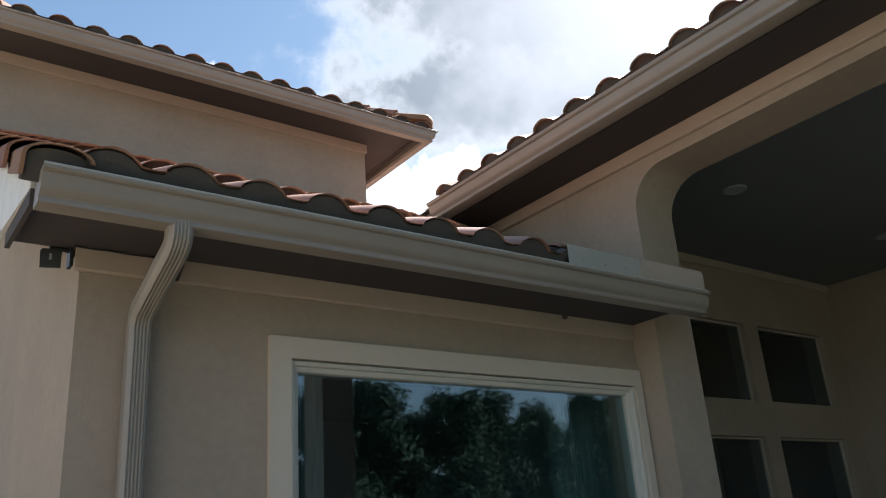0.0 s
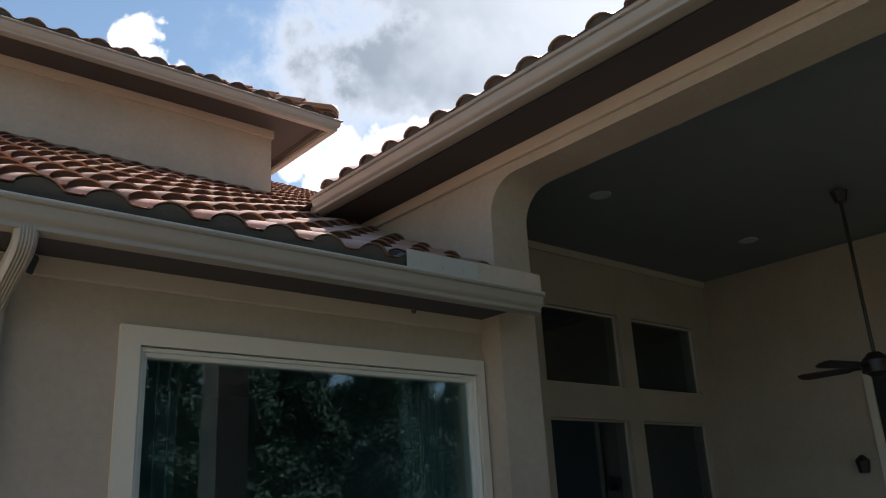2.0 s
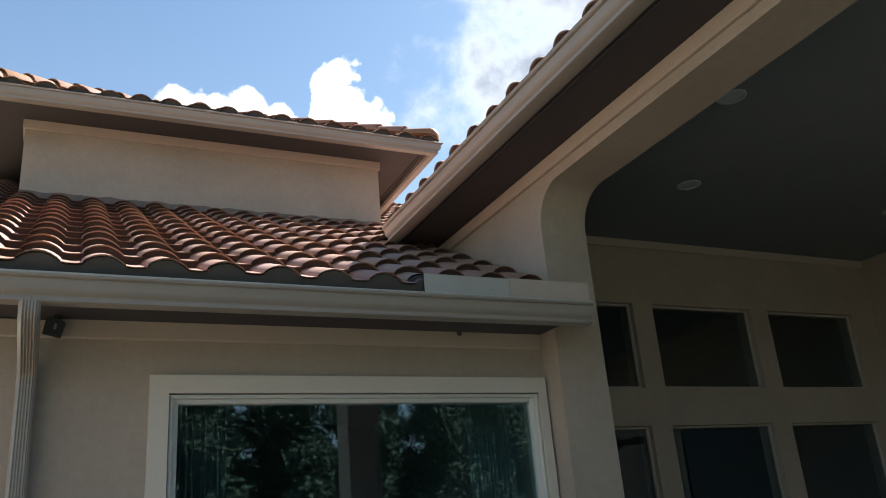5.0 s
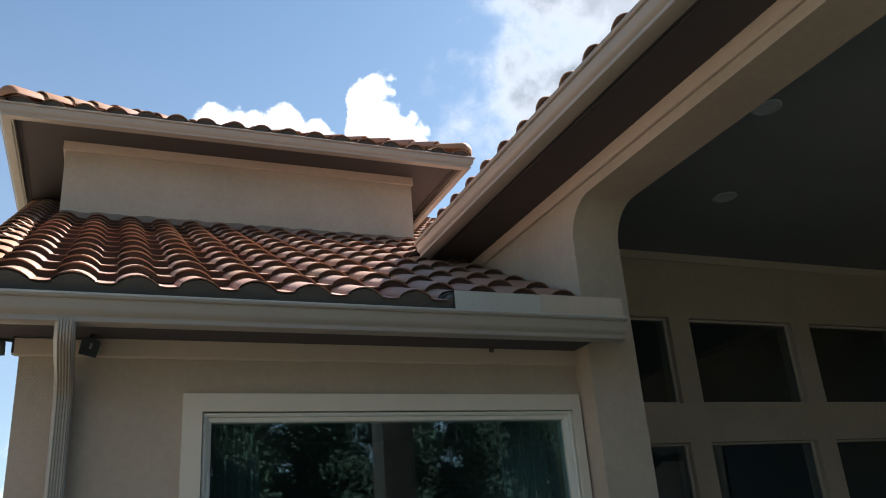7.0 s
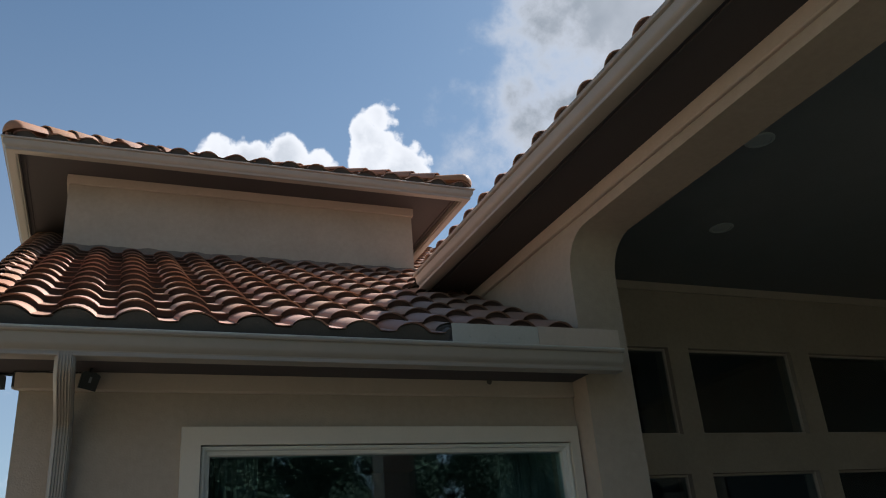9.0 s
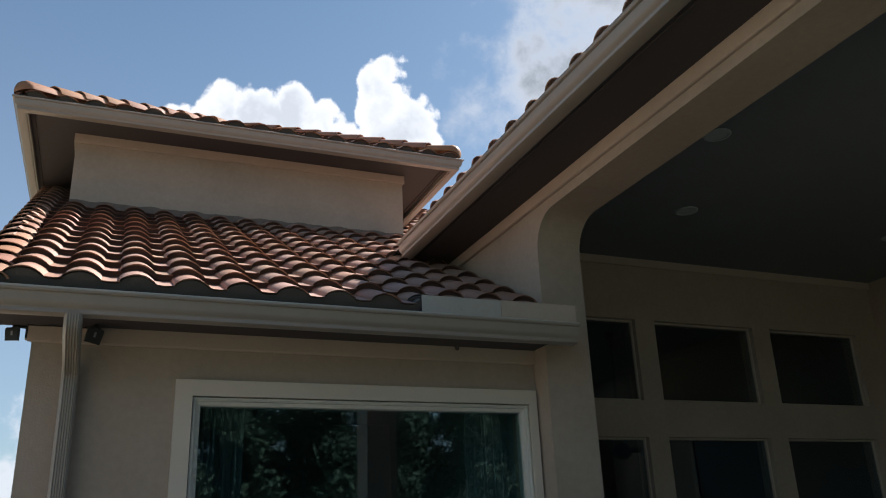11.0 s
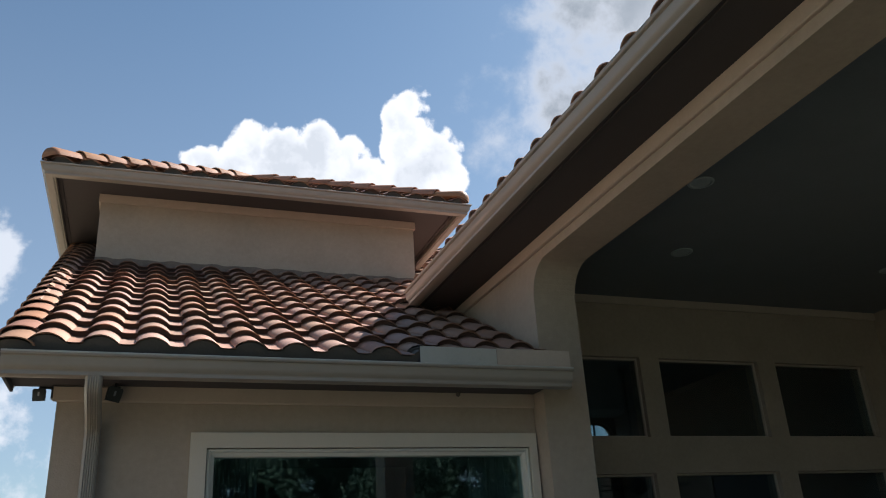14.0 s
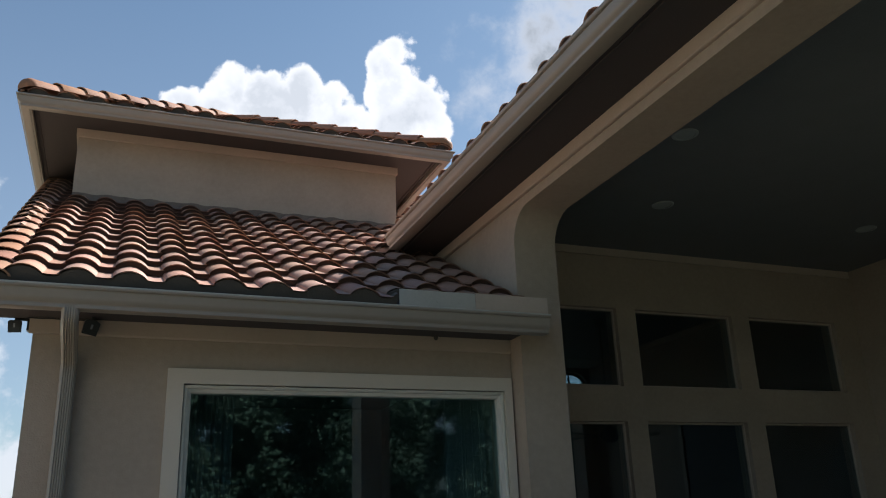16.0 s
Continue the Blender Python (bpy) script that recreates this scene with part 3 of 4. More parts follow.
# ---- security lamps ----
def flood_lamp(m, swing, lean, size, label):
    lamp = new("security_lamp")
    bm = boxes((-0.026, 0.026, -0.014, 0.0, -0.048, 0.040))
    part("wall_plate", bm, BLACK, lamp, bevel=0.004)
    bm = bmesh.new()
    tube(bm, (0, -0.014, 0.022), (0, -0.078, 0.026), 0.009, 0.008, 8)
    tube(bm, (0, -0.078, 0.010), (0, -0.078, 0.048), 0.010, 0.010, 8)
    tube(bm, (-0.016, -0.078, 0.014), (0.016, -0.078, 0.014), 0.008, 0.008, 8)
    part("arm", bm, BLACK, lamp)
    hinge = Matrix.Translation((0, -0.078, 0.004)) @ Matrix.Rotation(radians(swing), 4, "Z") @ Matrix.Rotation(radians(lean), 4, "X") @ Matrix.Scale(size, 4)
    bm = bmesh.new()
    rim = [(-0.044, -0.010, -0.076), (0.044, -0.010, -0.076), (0.047, -0.010, 0.004), (0.036, -0.010, 0.014), (-0.036, -0.010, 0.014), (-0.047, -0.010, 0.004)]
    prism(bm, rim, (0, -0.018, 0))
    prism(bm, [(x * 0.72, -0.0098, z * 0.72 - 0.010) for x, y, z in rim], (0, 0.024, 0))
    bm.transform(hinge)
    head = part("lamp_head", bm, BLACK, lamp, bevel=0.002)
    bm = boxes((-0.037, 0.037, -0.0305, -0.0285, -0.068, 0.004))
    bm.transform(hinge)
    part("lens", bm, BLACK, head)
    bm = boxes((-0.006, 0.006, -0.034, -0.0305, -0.040, -0.010))
    bm.transform(hinge)
    part("sensor", bm, LENS, head)
    lamp.matrix_world = m
    return tagged(lamp, label, "lamp", "security lamps under the eave")


flood_lamp(pose(-0.001, 0.03, 2.662, 0, 0, -90), 74, 8, 0.84, "small black security flood lamp on the end wall")
flood_lamp(pose(0.356, -0.025, 2.650, 0, 10, 0), 20, 10, 1.0, "small black security flood lamp beside the downpipe")
bm = bmesh.new()
pts = [(-0.004, 0.03, 2.684), (-0.03, 0.03, 2.690), (-0.06, 0.03, 2.686), (-0.079, 0.03, 2.704)]
for a, b in zip(pts, pts[1:]):
    tube(bm, a, b, 0.004, 0.004, 6)
run = [(-0.004, 0.03, 2.684), (-0.005, -0.028, 2.687), (0.06, -0.030, 2.684), (0.13, -0.029, 2.687), (0.20, -0.030, 2.683), (0.33, -0.029, 2.686)]
for a, b in zip(run, run[1:]):
    tube(bm, a, b, 0.004, 0.004, 6)
tagged(part("cable", bm, BLACK), "thin black lamp cable under the soffit", "cable")

# ---- tower: walls, soffit, gutter ----
TX0, TX1, TY0, TY1 = -0.10, 3.65, 3.64, 7.39
bm = boxes((TX0, TX1, TY0, TY1, 2.7, 5.72))
tagged(part("wall_tower", bm, STUCCO), "beige stucco wall of the raised tower block", "wall", kind="structure")
bm = bmesh.new()
ring(bm, [(0.001, -0.10), (0.016, -0.10), (0.022, -0.094), (0.022, 0.0), (0.001, 0.0)], TX0, TX1, TY0, TY1, 5.753)
tagged(part("trim_tower", bm, BAND), "pinkish stucco cornice band under the tower soffit", "trim", kind="structure")
OH = 0.45
bm = bmesh.new()
ring(bm, [(-0.2, 0.0), (OH, 0.0), (OH, 0.02), (-0.2, 0.02)], TX0, TX1, TY0, TY1, 5.756)
soff = tagged(part("soffit_tower", bm, SOFFIT), "brown boxed soffit around the tower with a seam at its edge", "soffit", kind="structure")
bm = bmesh.new()
ring(bm, [(OH - 0.05, -0.012), (OH - 0.035, -0.012), (OH - 0.035, -0.001), (OH - 0.05, -0.001)], TX0, TX1, TY0, TY1, 5.756)
part("soffit_bead", bm, SOFFIT, soff)
bm = bmesh.new()
ring(bm, [(OH, -0.03), (OH + 0.018, -0.03), (OH + 0.018, 0.12), (OH, 0.12)], TX0, TX1, TY0, TY1, 5.725)
tagged(part("fascia_tower", bm, GUTTER), "taupe fascia board around the tower eave", "fascia", kind="structure")
bm = bmesh.new()
ring(bm, GUTTER_OUT + GUTTER_IN, TX0 - OH - 0.019, TX1 + OH + 0.019, TY0 - OH - 0.019, TY1 + OH + 0.019, 5.683)
gt = tagged(new("gutter_tower"), "taupe aluminium gutter with mitred corners around the tower", "gutter", kind="structure")
part("trough", bm, GUTTER, gt, smooth=True)
EX0, EX1, EY0, EY1 = TX0 - OH - 0.07, TX1 + OH + 0.07, TY0 - OH - 0.07, TY1 + OH + 0.07
HALF = (EX1 - EX0) / 2
EZ = 5.80
apex = Vector(((EX0 + EX1) / 2, (EY0 + EY1) / 2, EZ + SLOPE * HALF))
bm = bmesh.new()
cs = [bm.verts.new(p) for p in ((EX0, EY0, EZ), (EX1, EY0, EZ), (EX1, EY1, EZ), (EX0, EY1, EZ))]
top = bm.verts.new(apex)
bm.faces.new(cs[::-1])
for i in range(4):
    bm.faces.new((cs[i], cs[(i + 1) % 4], top))
roof_tower = tagged(part("roof_tower", bm, DECK), "hipped tower roof of terracotta clay tiles with capped hips", "roof", kind="structure")

# ---- patio wing: walls, opening, ceiling ----
XI = XW + 0.36
PY0, PY1 = -4.42, 1.37
SOF = 3.83


def arch_outline():
    pts = [(1.6, 0.0), (1.6, SOF), (PY0, SOF), (PY0, 0.0), (-4.02, 0.0)]
    r, zt, ya, yb = 0.26, 3.665, -4.02, -0.19
    pts += [(ya + r - r * math.cos(a * math.pi / 20), zt - r + r * math.sin(a * math.pi / 20)) for a in range(11)]
    pts += [(yb - r + r * math.sin(a * math.pi / 20), zt - r + r * math.cos(a * math.pi / 20)) for a in range(11)]
    pts += [(yb, 0.0)]
    return pts


bm = bmesh.new()
prism(bm, [(XW, y, z) for y, z in arch_outline()], (XI - XW, 0, 0))
tagged(part("wall_patio", bm, STUCCO), "beige stucco patio wall with a round-cornered opening", "wall", kind="structure")
bm = bmesh.new()
prism(bm, [(XW - 0.030, PY0, SOF - 0.003), (XW - 0.030, PY0, SOF - 0.085), (XW - 0.022, PY0, SOF - 0.092), (XW - 0.001, PY0, SOF - 0.092), (XW - 0.001, PY0, SOF - 0.003)], (0, 5.2 - PY0, 0))
tagged(part("trim_patio", bm, BAND), "pinkish stucco cornice band above the patio opening", "trim", kind="structure")
bm = boxes((XI + 0.002, 8.54, PY0, PY0 + 0.36, 3.40, 4.05), (8.1, 8.54, PY0, PY0 + 0.36, 0.0, 3.40))
tagged(part("wall_patio_front", bm, STUCCO), "beige stucco header over the open patio front", "wall", kind="structure")
bm = boxes((8.542, 8.80, PY0, 1.8, 0.0, 4.05))
tagged(part("wall_patio_east", bm, STUCCO), "beige stucco wall at the patio's far side", "wall", kind="structure")
bm = boxes((XW + 0.01, 8.80, PY0, 1.8, 4.055, 4.15), (XW + 0.01, XI, PY0, 1.6, SOF + 0.003, 4.053))
tagged(part("ceiling", bm, CEILING), "dark stained flat patio ceiling", "ceiling", kind="structure")

COLS = ((3.99, 5.240), (5.470, 6.715), (6.950, 8.197))
ROWS_Z = ((2.615, 3.415), (1.35, 2.268))
bm = bmesh.new()
xs = [XI + 0.002] + [v for c in COLS for v in c] + [8.54]
zs = [0.0, *ROWS_Z[1], *ROWS_Z[0], 4.05]
grid = [[bm.verts.new((x, PY1, z)) for z in zs] for x in xs]
for i in range(len(xs) - 1):
    for k in range(len(zs) - 1):
        if not (i % 2 and k % 2):
            bm.faces.new((grid[i][k], grid[i + 1][k], grid[i + 1][k + 1], grid[i][k + 1]))
deep = bmesh.ops.extrude_face_region(bm, geom=bm.faces[:])["geom"]
bmesh.ops.translate(bm, vec=(0, 0.2, 0), verts=[v for v in deep if isinstance(v, bmesh.types.BMVert)])
tagged(part("wall_patio_north", bm, STUCCO), "beige stucco patio wall with a grid of windows", "wall", kind="structure")
bm = boxes((XI + 0.002, 8.54, PY1 - 0.03, PY1 - 0.001, 3.97, 4.05))
tagged(part("trim_ceiling", bm, BAND), "narrow crown moulding at the patio ceiling", "trim", kind="structure")
HY = 7.3           # back of the room behind the patio windows
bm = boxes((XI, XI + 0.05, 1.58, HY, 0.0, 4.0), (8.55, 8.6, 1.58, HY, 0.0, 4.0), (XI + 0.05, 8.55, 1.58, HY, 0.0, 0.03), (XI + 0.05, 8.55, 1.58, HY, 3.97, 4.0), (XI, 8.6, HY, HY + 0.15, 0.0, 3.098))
tagged(part("wall_hall", bm, HALL), "walls of the room behind the patio windows, coloured dark as if unlit", "wall", kind="structure")
AX0, AX1, AZ, AR = 7.44, 8.50, 3.89, 0.27


def arch_points(x0, x1, z0, top, r):
    pts = [(x1, z0)]
    pts += [(x1 - r + r * math.cos(a * math.pi / 16), top - r + r * math.sin(a * math.pi / 16)) for a in range(9)]
    pts += [(x0 + r - r * math.sin(a * math.pi / 16), top - r + r * math.cos(a * math.pi / 16)) for a in range(9)]
    return pts + [(x0, z0)]


bm = bmesh.new()
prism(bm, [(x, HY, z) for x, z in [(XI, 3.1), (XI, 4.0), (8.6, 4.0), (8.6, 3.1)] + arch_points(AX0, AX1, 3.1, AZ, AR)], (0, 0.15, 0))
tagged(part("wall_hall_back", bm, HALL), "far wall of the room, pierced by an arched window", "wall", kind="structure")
arched = tagged(new("arched_window"), "bright arched window across the room, seen through the patio glass", "window")
bm = bmesh.new()
prism(bm, [(x, HY + 0.06, z) for x, z in arch_points(AX0 + 0.002, AX1 - 0.002, 3.102, AZ - 0.002, AR) + arch_points(AX0 + 0.04, AX1 - 0.04, 3.102, AZ - 0.04, AR - 0.04)[::-1]], (0, 0.05, 0))
part("window_frame", bm, BRONZE, arched)
for x in (7.80, 8.16):
    bm = boxes((x - 0.014, x + 0.014, HY + 0.07, HY + 0.10, 3.102, AZ - 0.041))
    part("mullion", bm, BRONZE, arched)
bm = bmesh.new()
prism(bm, [(x, HY + 0.102, z) for x, z in arch_points(AX0 + 0.038, AX1 - 0.038, 3.104, AZ - 0.038, AR - 0.04)], (0, 0.006, 0))
g = part("pane", bm, DARK_GLASS, arched)
g.visible_shadow = False
for a, b in COLS:
    for lo, hi in ROWS_Z:
        w = tagged(new("patio_window"), "dark square window with a slim frame in the patio wall", "window", "patio windows")
        bm = window_ring(a + 0.002, b - 0.002, lo + 0.002, hi - 0.002, [(0, PY1 + 0.12), (0, PY1 + 0.05), (0.014, PY1 + 0.05), (0.018, PY1 + 0.058), (0.018, PY1 + 0.12)])
        part("window_frame", bm, BAND, w)
        bm = boxes((a + 0.017, b - 0.017, PY1 + 0.07, PY1 + 0.078, lo + 0.017, hi - 0.017))
        g = part("pane", bm, DARK_GLASS, w)
        g.visible_shadow = False

# recessed ceiling lights
for x, y in ((5.01, 0.12), (7.455, 0.09), (4.30, -1.138)):
    d = new("downlight")
    bm = bmesh.new()
    n = 28
    loops = [[bm.verts.new((r * math.cos(k * math.tau / n), r * math.sin(k * math.tau / n), z)) for k in range(n)] for r, z in ((0.098, 0.0), (0.098, -0.006), (0.092, -0.010), (0.078, -0.010), (0.072, -0.004), (0.072, 0.0))]
    for p, q in zip(loops, loops[1:]):
        for k in range(n):
            bm.faces.new((p[k], p[(k + 1) % n], q[(k + 1) % n], q[k]))
    part("trim_ring", bm, DULL, d, smooth=True)
    bm = bmesh.new()
    tube(bm, (0, 0, -0.004), (0, 0, -0.001), 0.073, 0.073, 24)
    part("diffuser", bm, DULL, d)
    d.location = (x, y, 4.054)
    tagged(d, "round white recessed downlight, switched off", "downlight", "patio ceiling lights")

# ceiling fan
fan = new("ceiling_fan")
bm = bmesh.new()
tube(bm, (0, 0, 1.50), (0, 0, 0.12), 0.016, 0.016, 10)
tube(bm, (0, 0, 1.60), (0, 0, 1.50), 0.075, 0.05, 16)
part("downrod", bm, BRONZE, fan)
bm = bmesh.new()
for z0, z1, r0, r1 in ((-0.09, -0.05, 0.05, 0.10), (-0.05, 0.05, 0.12, 0.12), (0.05, 0.12, 0.12, 0.05)):
    tube(bm, (0, 0, z0), (0, 0, z1), r0, r1, 20)
part("motor", bm, BRONZE, fan, smooth=True)
bm = bmesh.new()
outline = [(0.13, -0.03, 0), (0.22, -0.035, 0), (0.26, -0.065, 0), (0.62, -0.075, 0), (0.67, -0.05, 0), (0.68, 0, 0), (0.67, 0.05, 0), (0.62, 0.075, 0), (0.26, 0.065, 0), (0.22, 0.035, 0), (0.13, 0.03, 0)]
prism(bm, outline, (0, 0, 0.008))
blade_mesh = mesh_of(bm, "blade", BRONZE)
for k in range(5):
    ob = new("blade", blade_mesh)
    ob.parent = fan
    ob.matrix_world = Matrix.Rotation(radians(72 * k + 20), 4, "Z") @ Matrix.Rotation(radians(13), 4, "X")
fan.location = (6.78, -1.2, 2.42)
tagged(fan, "dark bronze five-blade ceiling fan on a long rod", "ceiling fan")

# dark window on the far side wall, with a pale surround
w = tagged(new("side_window"), "dark window with a pale surround in the patio's far wall", "window")
bm = boxes((8.505, 8.541, -0.44, -0.36, 1.1, 2.75), (8.505, 8.541, -2.0, -1.92, 1.1, 2.75), (8.505, 8.541, -1.92, -0.44, 2.67, 2.75), (8.505, 8.541, -1.92, -0.44, 1.1, 1.18))
part("surround", bm, TRIM, w)
bm = boxes((8.53, 8.538, -1.918, -0.442, 1.182, 2.668))
part("pane", bm, BLACK, w)
bm = bmesh.new()
tube(bm, (8.46, -0.20, 1.60), (8.46, -0.20, 1.72), 0.05, 0.07, 12)
tube(bm, (8.46, -0.20, 1.72), (8.46, -0.20, 1.78), 0.08, 0.02, 12)
box(bm, 8.46, 8.54, -0.22, -0.18, 1.66, 1.70)
tagged(part("wall_lantern", bm, BRONZE), "small dark bronze wall lantern", "lantern")

# ---- patio wing: soffit, gutter, roof ----
GX, GZ = 2.862, 3.81
bm = boxes((GX + 0.018, XW - 0.001, -5.0, 5.2, SOF, SOF + 0.02))
tagged(part("soffit_patio", bm, SOFFIT), "dark brown boarded soffit over the patio opening", "soffit", kind="structure")
bm = boxes((GX + 0.06, GX + 0.075, -5.0, 5.2, SOF - 0.012, SOF - 0.001))
tagged(part("soffit_bead_patio", bm, SOFFIT), "thin seam strip along the soffit edge", "trim", kind="structure")
bm = boxes((GX, GX + 0.018, -5.0, 1.5, SOF - 0.02, SOF + 0.16))
tagged(part("fascia_patio", bm, GUTTER), "taupe fascia board behind the high gutter", "fascia", kind="structure")
gp = tagged(new("gutter_patio"), "taupe aluminium gutter along the patio wing's eave", "gutter", kind="structure")
bm = bmesh.new()
gutter_run(bm, (GX - 0.001, 1.30, GZ), (GX - 0.001, -5.0, GZ), (-1, 0, 0))
part("trough", bm, GUTTER, gp, smooth=True)
bm = bmesh.new()
tube(bm, (GX - 0.1255, 1.303, GZ + 0.1265), (GX - 0.1255, -5.0, GZ + 0.1265), 0.0055, 0.0055, 8)
part("hem", bm, GUTTER, gp, smooth=True)
bm = bmesh.new()
end_cap(bm, (GX - 0.001, 1.30, GZ), (0, 0.003, 0), (-1, 0, 0))
part("end_cap", bm, GUTTER, gp)
high = frame_of((2.90, 0.0, 4.006), (0, -1, 0), (1, 0, SLOPE))
bm = bmesh.new()
RX = 5.95
RZ = high.translation.z + SLOPE * (RX - 2.90) - 0.02
prism(bm, [(2.79, -5.05, 3.925), (RX, -5.05, RZ), (2 * RX - 2.79, -5.05, 3.925), (2 * RX - 2.79, -5.05, 3.86), (8.9, -5.05, 3.86), (8.9, -5.05, 4.2), (3.4, -5.05, 4.2), (2.90, -5.05, 3.94)], (0, 10.5, 0))
roof_patio = tagged(part("roof_patio", bm, DECK), "patio wing roof of terracotta S-shaped clay tiles", "roof", kind="structure")


# ---- trees behind the camera, seen in the window ----
def tree(x, y, h, spread, seed, label):
    r = random.Random(seed)
    t = new("tree")
    bm = bmesh.new()
    tube(bm, (0, 0, -0.1), (0, 0, h * 0.45), 0.16 + h * 0.008, 0.12, 9)
    tube(bm, (0, 0, h * 0.45), (0.1, 0.05, h * 0.92), 0.12, 0.03, 8)
    tips = []
    for k in range(26):
        z = h * (0.12 + 0.80 * k / 26)
        a = r.uniform(0, math.tau)
        reach = spread * (1.0 - 0.72 * (k / 26) ** 1.4) * r.uniform(0.7, 1.1)
        p = Vector((math.cos(a) * reach, math.sin(a) * reach, z + reach * r.uniform(0.1, 0.45)))
        tube(bm, (0, 0, z), p, 0.05, 0.012, 5)
        tips.append((Vector((0, 0, z)), p))
    part("trunk", bm, BARK, t)
    g = np.random.default_rng(seed)
    ends = np.array([(tuple(a), tuple(b)) for a, b in tips])
    limb = np.repeat(np.arange(len(ends)), 26)
    f = g.uniform(0.25, 1.08, (len(limb), 1))
    clump = ends[limb, 0] * (1 - f) + ends[limb, 1] * f + g.normal(0, 0.19, (len(limb), 3))
    p = np.repeat(clump, 50, axis=0)
    p = p + g.normal(0, 0.16, p.shape)
    d = g.normal(0, 1, p.shape) * (1, 1, 0.7)
    d /= np.linalg.norm(d, axis=1, keepdims=True)
    e = np.cross(d, g.normal(0, 1, p.shape))
    e /= np.linalg.norm(e, axis=1, keepdims=True)
    s = g.uniform(0.055, 0.115, (len(p), 1))
    verts = np.stack((p - d * s, p + e * s * 0.38, p + d * s, p - e * s * 0.38), axis=1).reshape(-1, 3)
    faces = np.arange(len(verts)).reshape(-1, 4)
    me = bpy.data.meshes.new("crown")
    me.from_pydata(verts.tolist(), [], faces.tolist())
    me.materials.append(LEAF)
    c = new("crown", me)
    c.parent = t
    t.location = (x, y, 0)
    return tagged(t, label, "tree", "trees behind the lawn")


kinds = [tree(-1.0 + 2.3 * k, -18.0 + 0.5 * (k % 2), h, 1.75, 11 + k, "dense green garden tree at the lawn's edge") for k, h in enumerate((6.6, 6.3, 6.8, 6.4))]
spots = random.Random(5)
for k in range(4, 16):
    copy_thing(kinds[k % 4], pose(-1.0 + 2.3 * k + spots.uniform(-0.3, 0.3), -18.0 + spots.uniform(-0.6, 0.6), 0, 0, 0, spots.uniform(0, 360)))
for k in range(15):
    copy_thing(kinds[(k * 3 + 1) % 4], pose(-1.0 + 2.9 * k + spots.uniform(-0.5, 0.5), -21.5 + spots.uniform(-0.6, 0.6), 0, 0, 0, spots.uniform(0, 360)))

# ---- roof tiles, laid last ----
rake = barrel_mesh("verge_tile", 0.118, 0.105, drop=0.075, rise=0.44)
up = Vector((0, math.cos(LEAN), math.sin(LEAN)))
DRIFT = 0.012  # the verge runs slightly out of square with the tile columns
lay_row(roof_low, rake, "verge_tile", low @ Vector((-0.19, -0.02, 0.004)), up * SHOW - Vector((DRIFT, 0, 0)), 21, low)


def keep_low(u, v):
    y = -0.52 + v * math.cos(LEAN)
    if y < 3.45:
        return u < XW - 0.02 + max(0.0, y - 1.2)
    return u > 3.55 and u < y + 1.9 and u < 8.0


lay_tiles(roof_low, low, -0.015, 30, 33, lambda u, v: keep_low(u, v) and (v > 0.1 or u < 2.1))
lay_tiles(roof_low, low, -0.015, 30, 1, lambda u, v: 2.1 < u < 3.2, (((0, -0.435, 0), (0, -1, 0)),))
lay_tiles(roof_low, low, -0.015 - PITCH, 1, 21, lambda u, v: v > 0.3, ((low @ Vector((-0.19, 0, 0)), (-1, -DRIFT / (SHOW * math.cos(LEAN)), 0)),))
eave_fill(roof_low, low, -0.10, 2.225, -0.015, 0.0)
eave_fill(roof_low, low, 2.09, 2.78, -0.015, 0.135, 0.036)
bm = bmesh.new()
prism(bm, [low @ Vector((-0.192 - 0.105 * math.cos(k * math.pi / 10), 0.0, 0.020 + 0.044 * math.sin(k * math.pi / 10))) for k in range(11)] + [low @ Vector((-0.06, 0.0, -0.06)), low @ Vector((-0.295, 0.0, -0.06))], low.to_3x3() @ Vector((0, 0.05, 0)))
part("verge_filler", bm, MORTAR, roof_low)
# added strip that keeps sky from showing through beside the verge tiles
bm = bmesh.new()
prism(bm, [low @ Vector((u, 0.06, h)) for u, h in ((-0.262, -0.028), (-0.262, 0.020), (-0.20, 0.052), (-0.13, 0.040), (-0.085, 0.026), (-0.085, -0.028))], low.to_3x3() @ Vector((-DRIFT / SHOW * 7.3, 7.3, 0)))
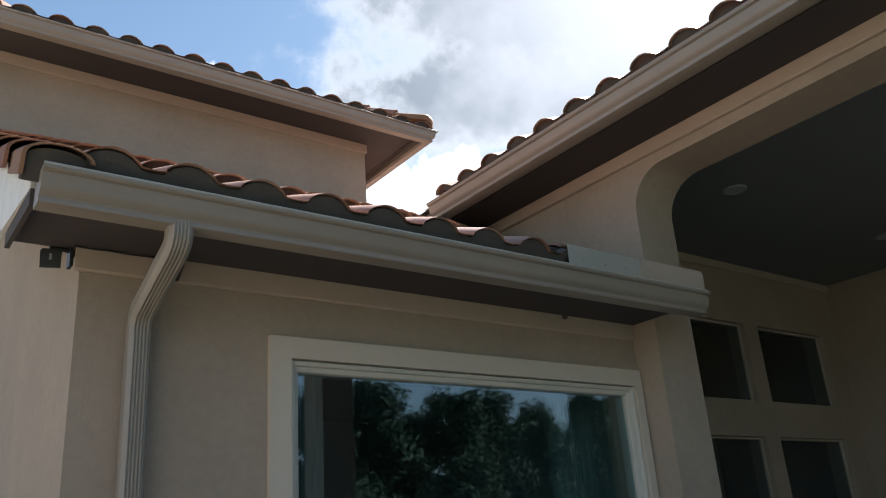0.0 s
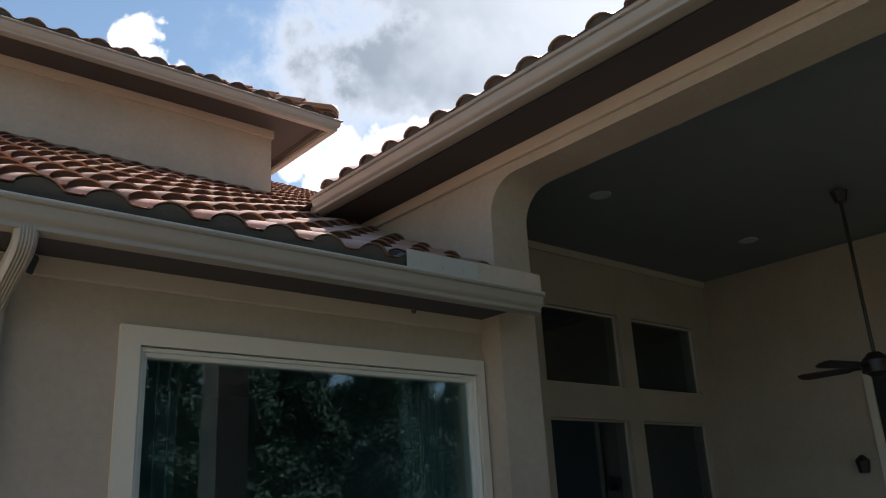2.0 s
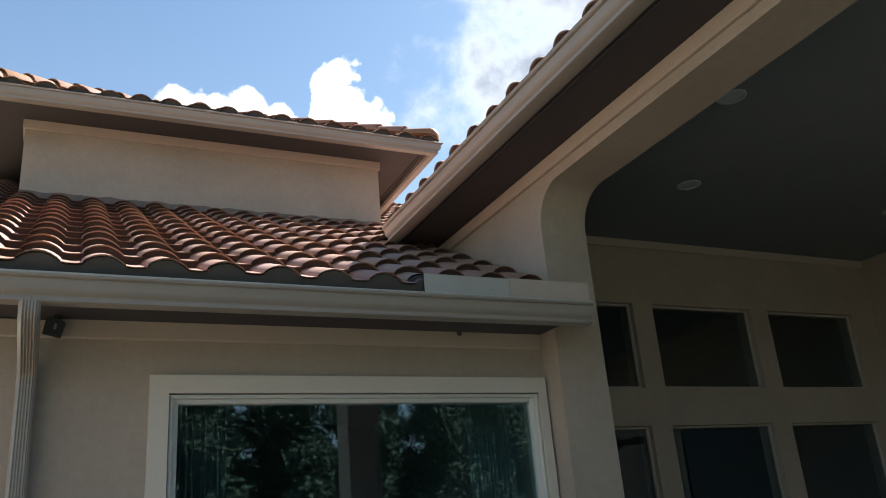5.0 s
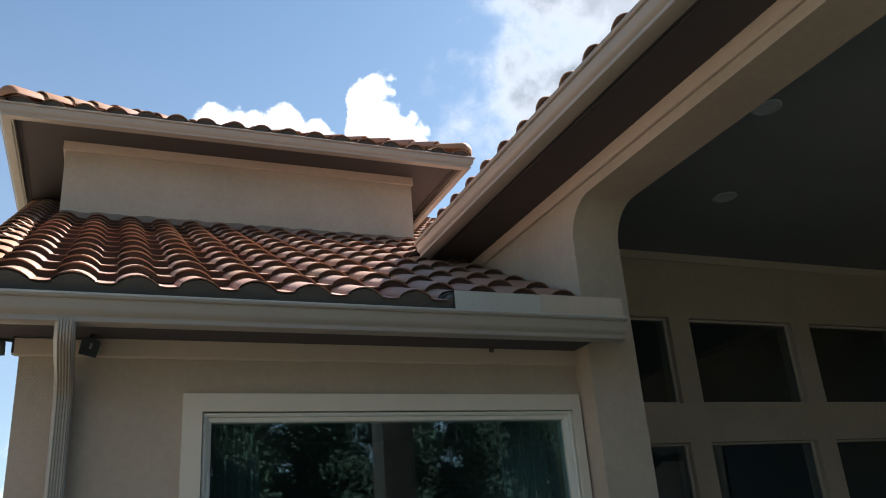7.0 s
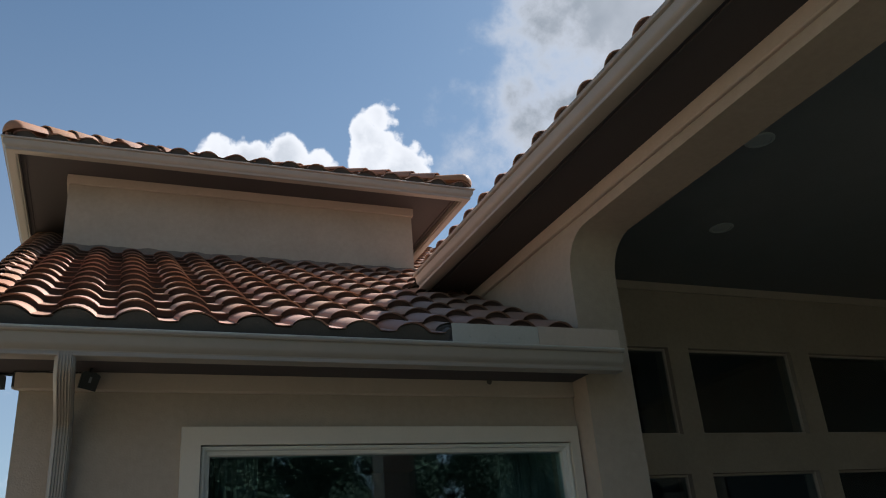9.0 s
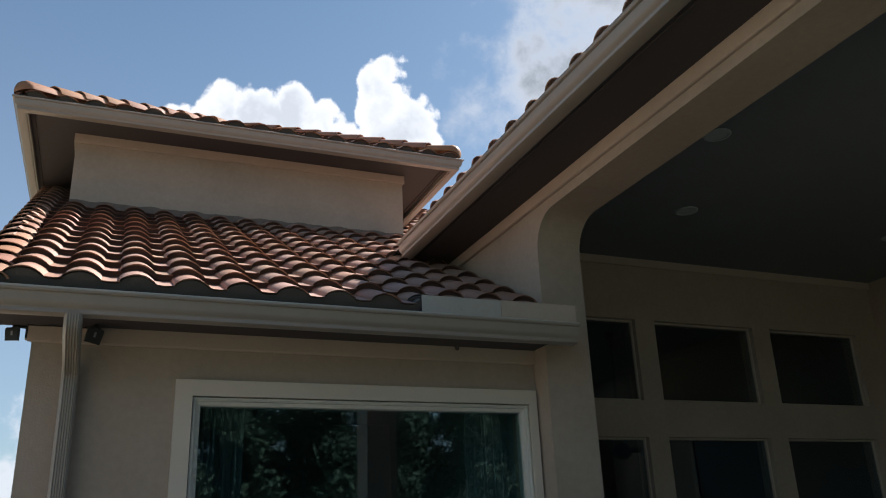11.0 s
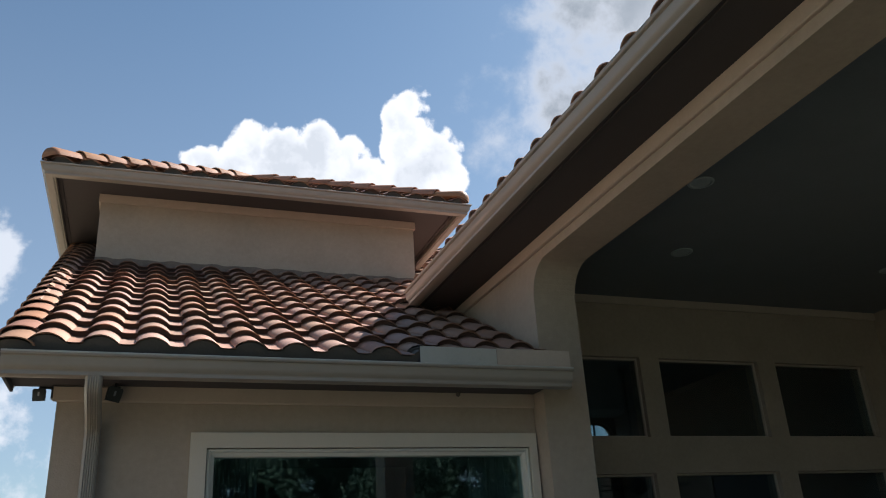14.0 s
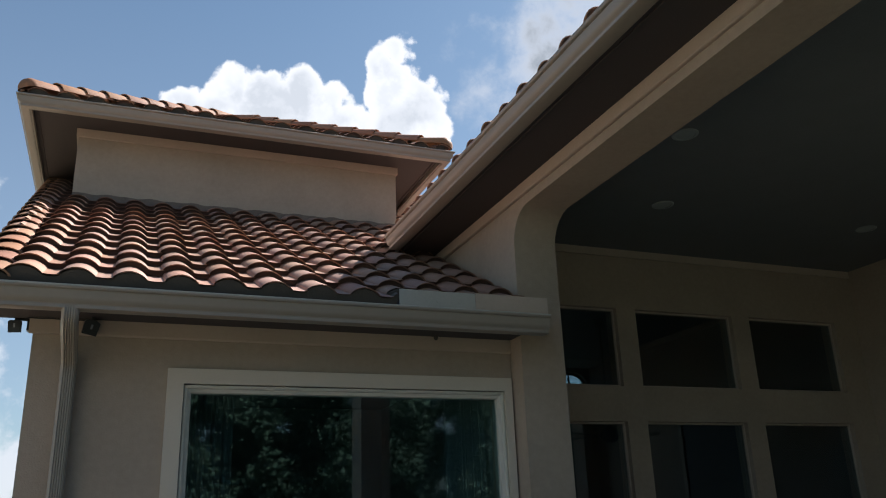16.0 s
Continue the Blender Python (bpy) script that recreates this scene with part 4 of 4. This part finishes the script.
part("verge_bed", bm, SHADE_CLAY, roof_low, "added strip in shade-dark clay, closing gaps under the verge tiles")
bm = bmesh.new()
n = 60
base = [Vector((-0.1 + 3.75 * k / n, 3.637, 0)) for k in range(n + 1)]
outline = []
for k, p in enumerate(base):
    outline.append((p.x, 3.585, 5.0 - SLOPE * 0.055 - 0.010 + 0.012 * math.sin(k * 1.31) * math.sin(k * 0.37)))
outline += [(3.65, 3.585, 4.80), (-0.1, 3.585, 4.80)]
prism(bm, outline, (0, 0.054, 0))
part("wall_flashing", bm, FILLET, roof_low, "pale grey mortar fillet where the tiles meet the tower wall")

# tower faces
for ax, upv, o in (((1, 0, 0), (0, 1, SLOPE), (EX0, EY0, EZ)), ((0, -1, 0), (1, 0, SLOPE), (EX0, EY1, EZ)), ((0, 1, 0), (-1, 0, SLOPE), (EX1, EY0, EZ))):
    fr = frame_of(o, ax, upv)
    k = math.cos(LEAN)
    a, w = Vector(ax), 2 * HALF
    upf = Vector((upv[0], upv[1], 0))
    cut = ((Vector(o), upf - a), (Vector(o) + a * w, upf + a))
    lay_tiles(roof_tower, fr, 0.12, 17, 8, lambda u, v: v * k < u + 0.3 and v * k < w - u + 0.3, cut)
    eave_fill(roof_tower, fr, 0.05, w - 0.05, 0.12)
cap = barrel_mesh("hip_tile", 0.125, 0.105)
starter = barrel_mesh("hip_tile", 0.13, 0.105, dome=True)
for cx, cy in ((EX0, EY0), (EX1, EY0), (EX0, EY1), (EX1, EY1)):
    c = Vector((cx, cy, EZ))
    d = (apex - c).normalized()
    side = Vector((0, 0, 1)).cross(d).normalized() * -1
    basis = Matrix((side, d, side.cross(d))).transposed().to_4x4()
    lift = Vector((0, 0, 0.062))
    lay_row(roof_tower, starter, "hip_tile", c + d * 0.05 + lift, d, 1, basis)
    lay_row(roof_tower, cap, "hip_tile", c + d * 0.40 + lift, d * 0.34, 9, basis)

# patio wing face
lay_tiles(roof_patio, high, -1.245, 22, 9, lambda u, v: -u < 1.32 + v * math.cos(LEAN))
eave_fill(roof_patio, high, -1.25, 4.9, -1.245, 0.014)
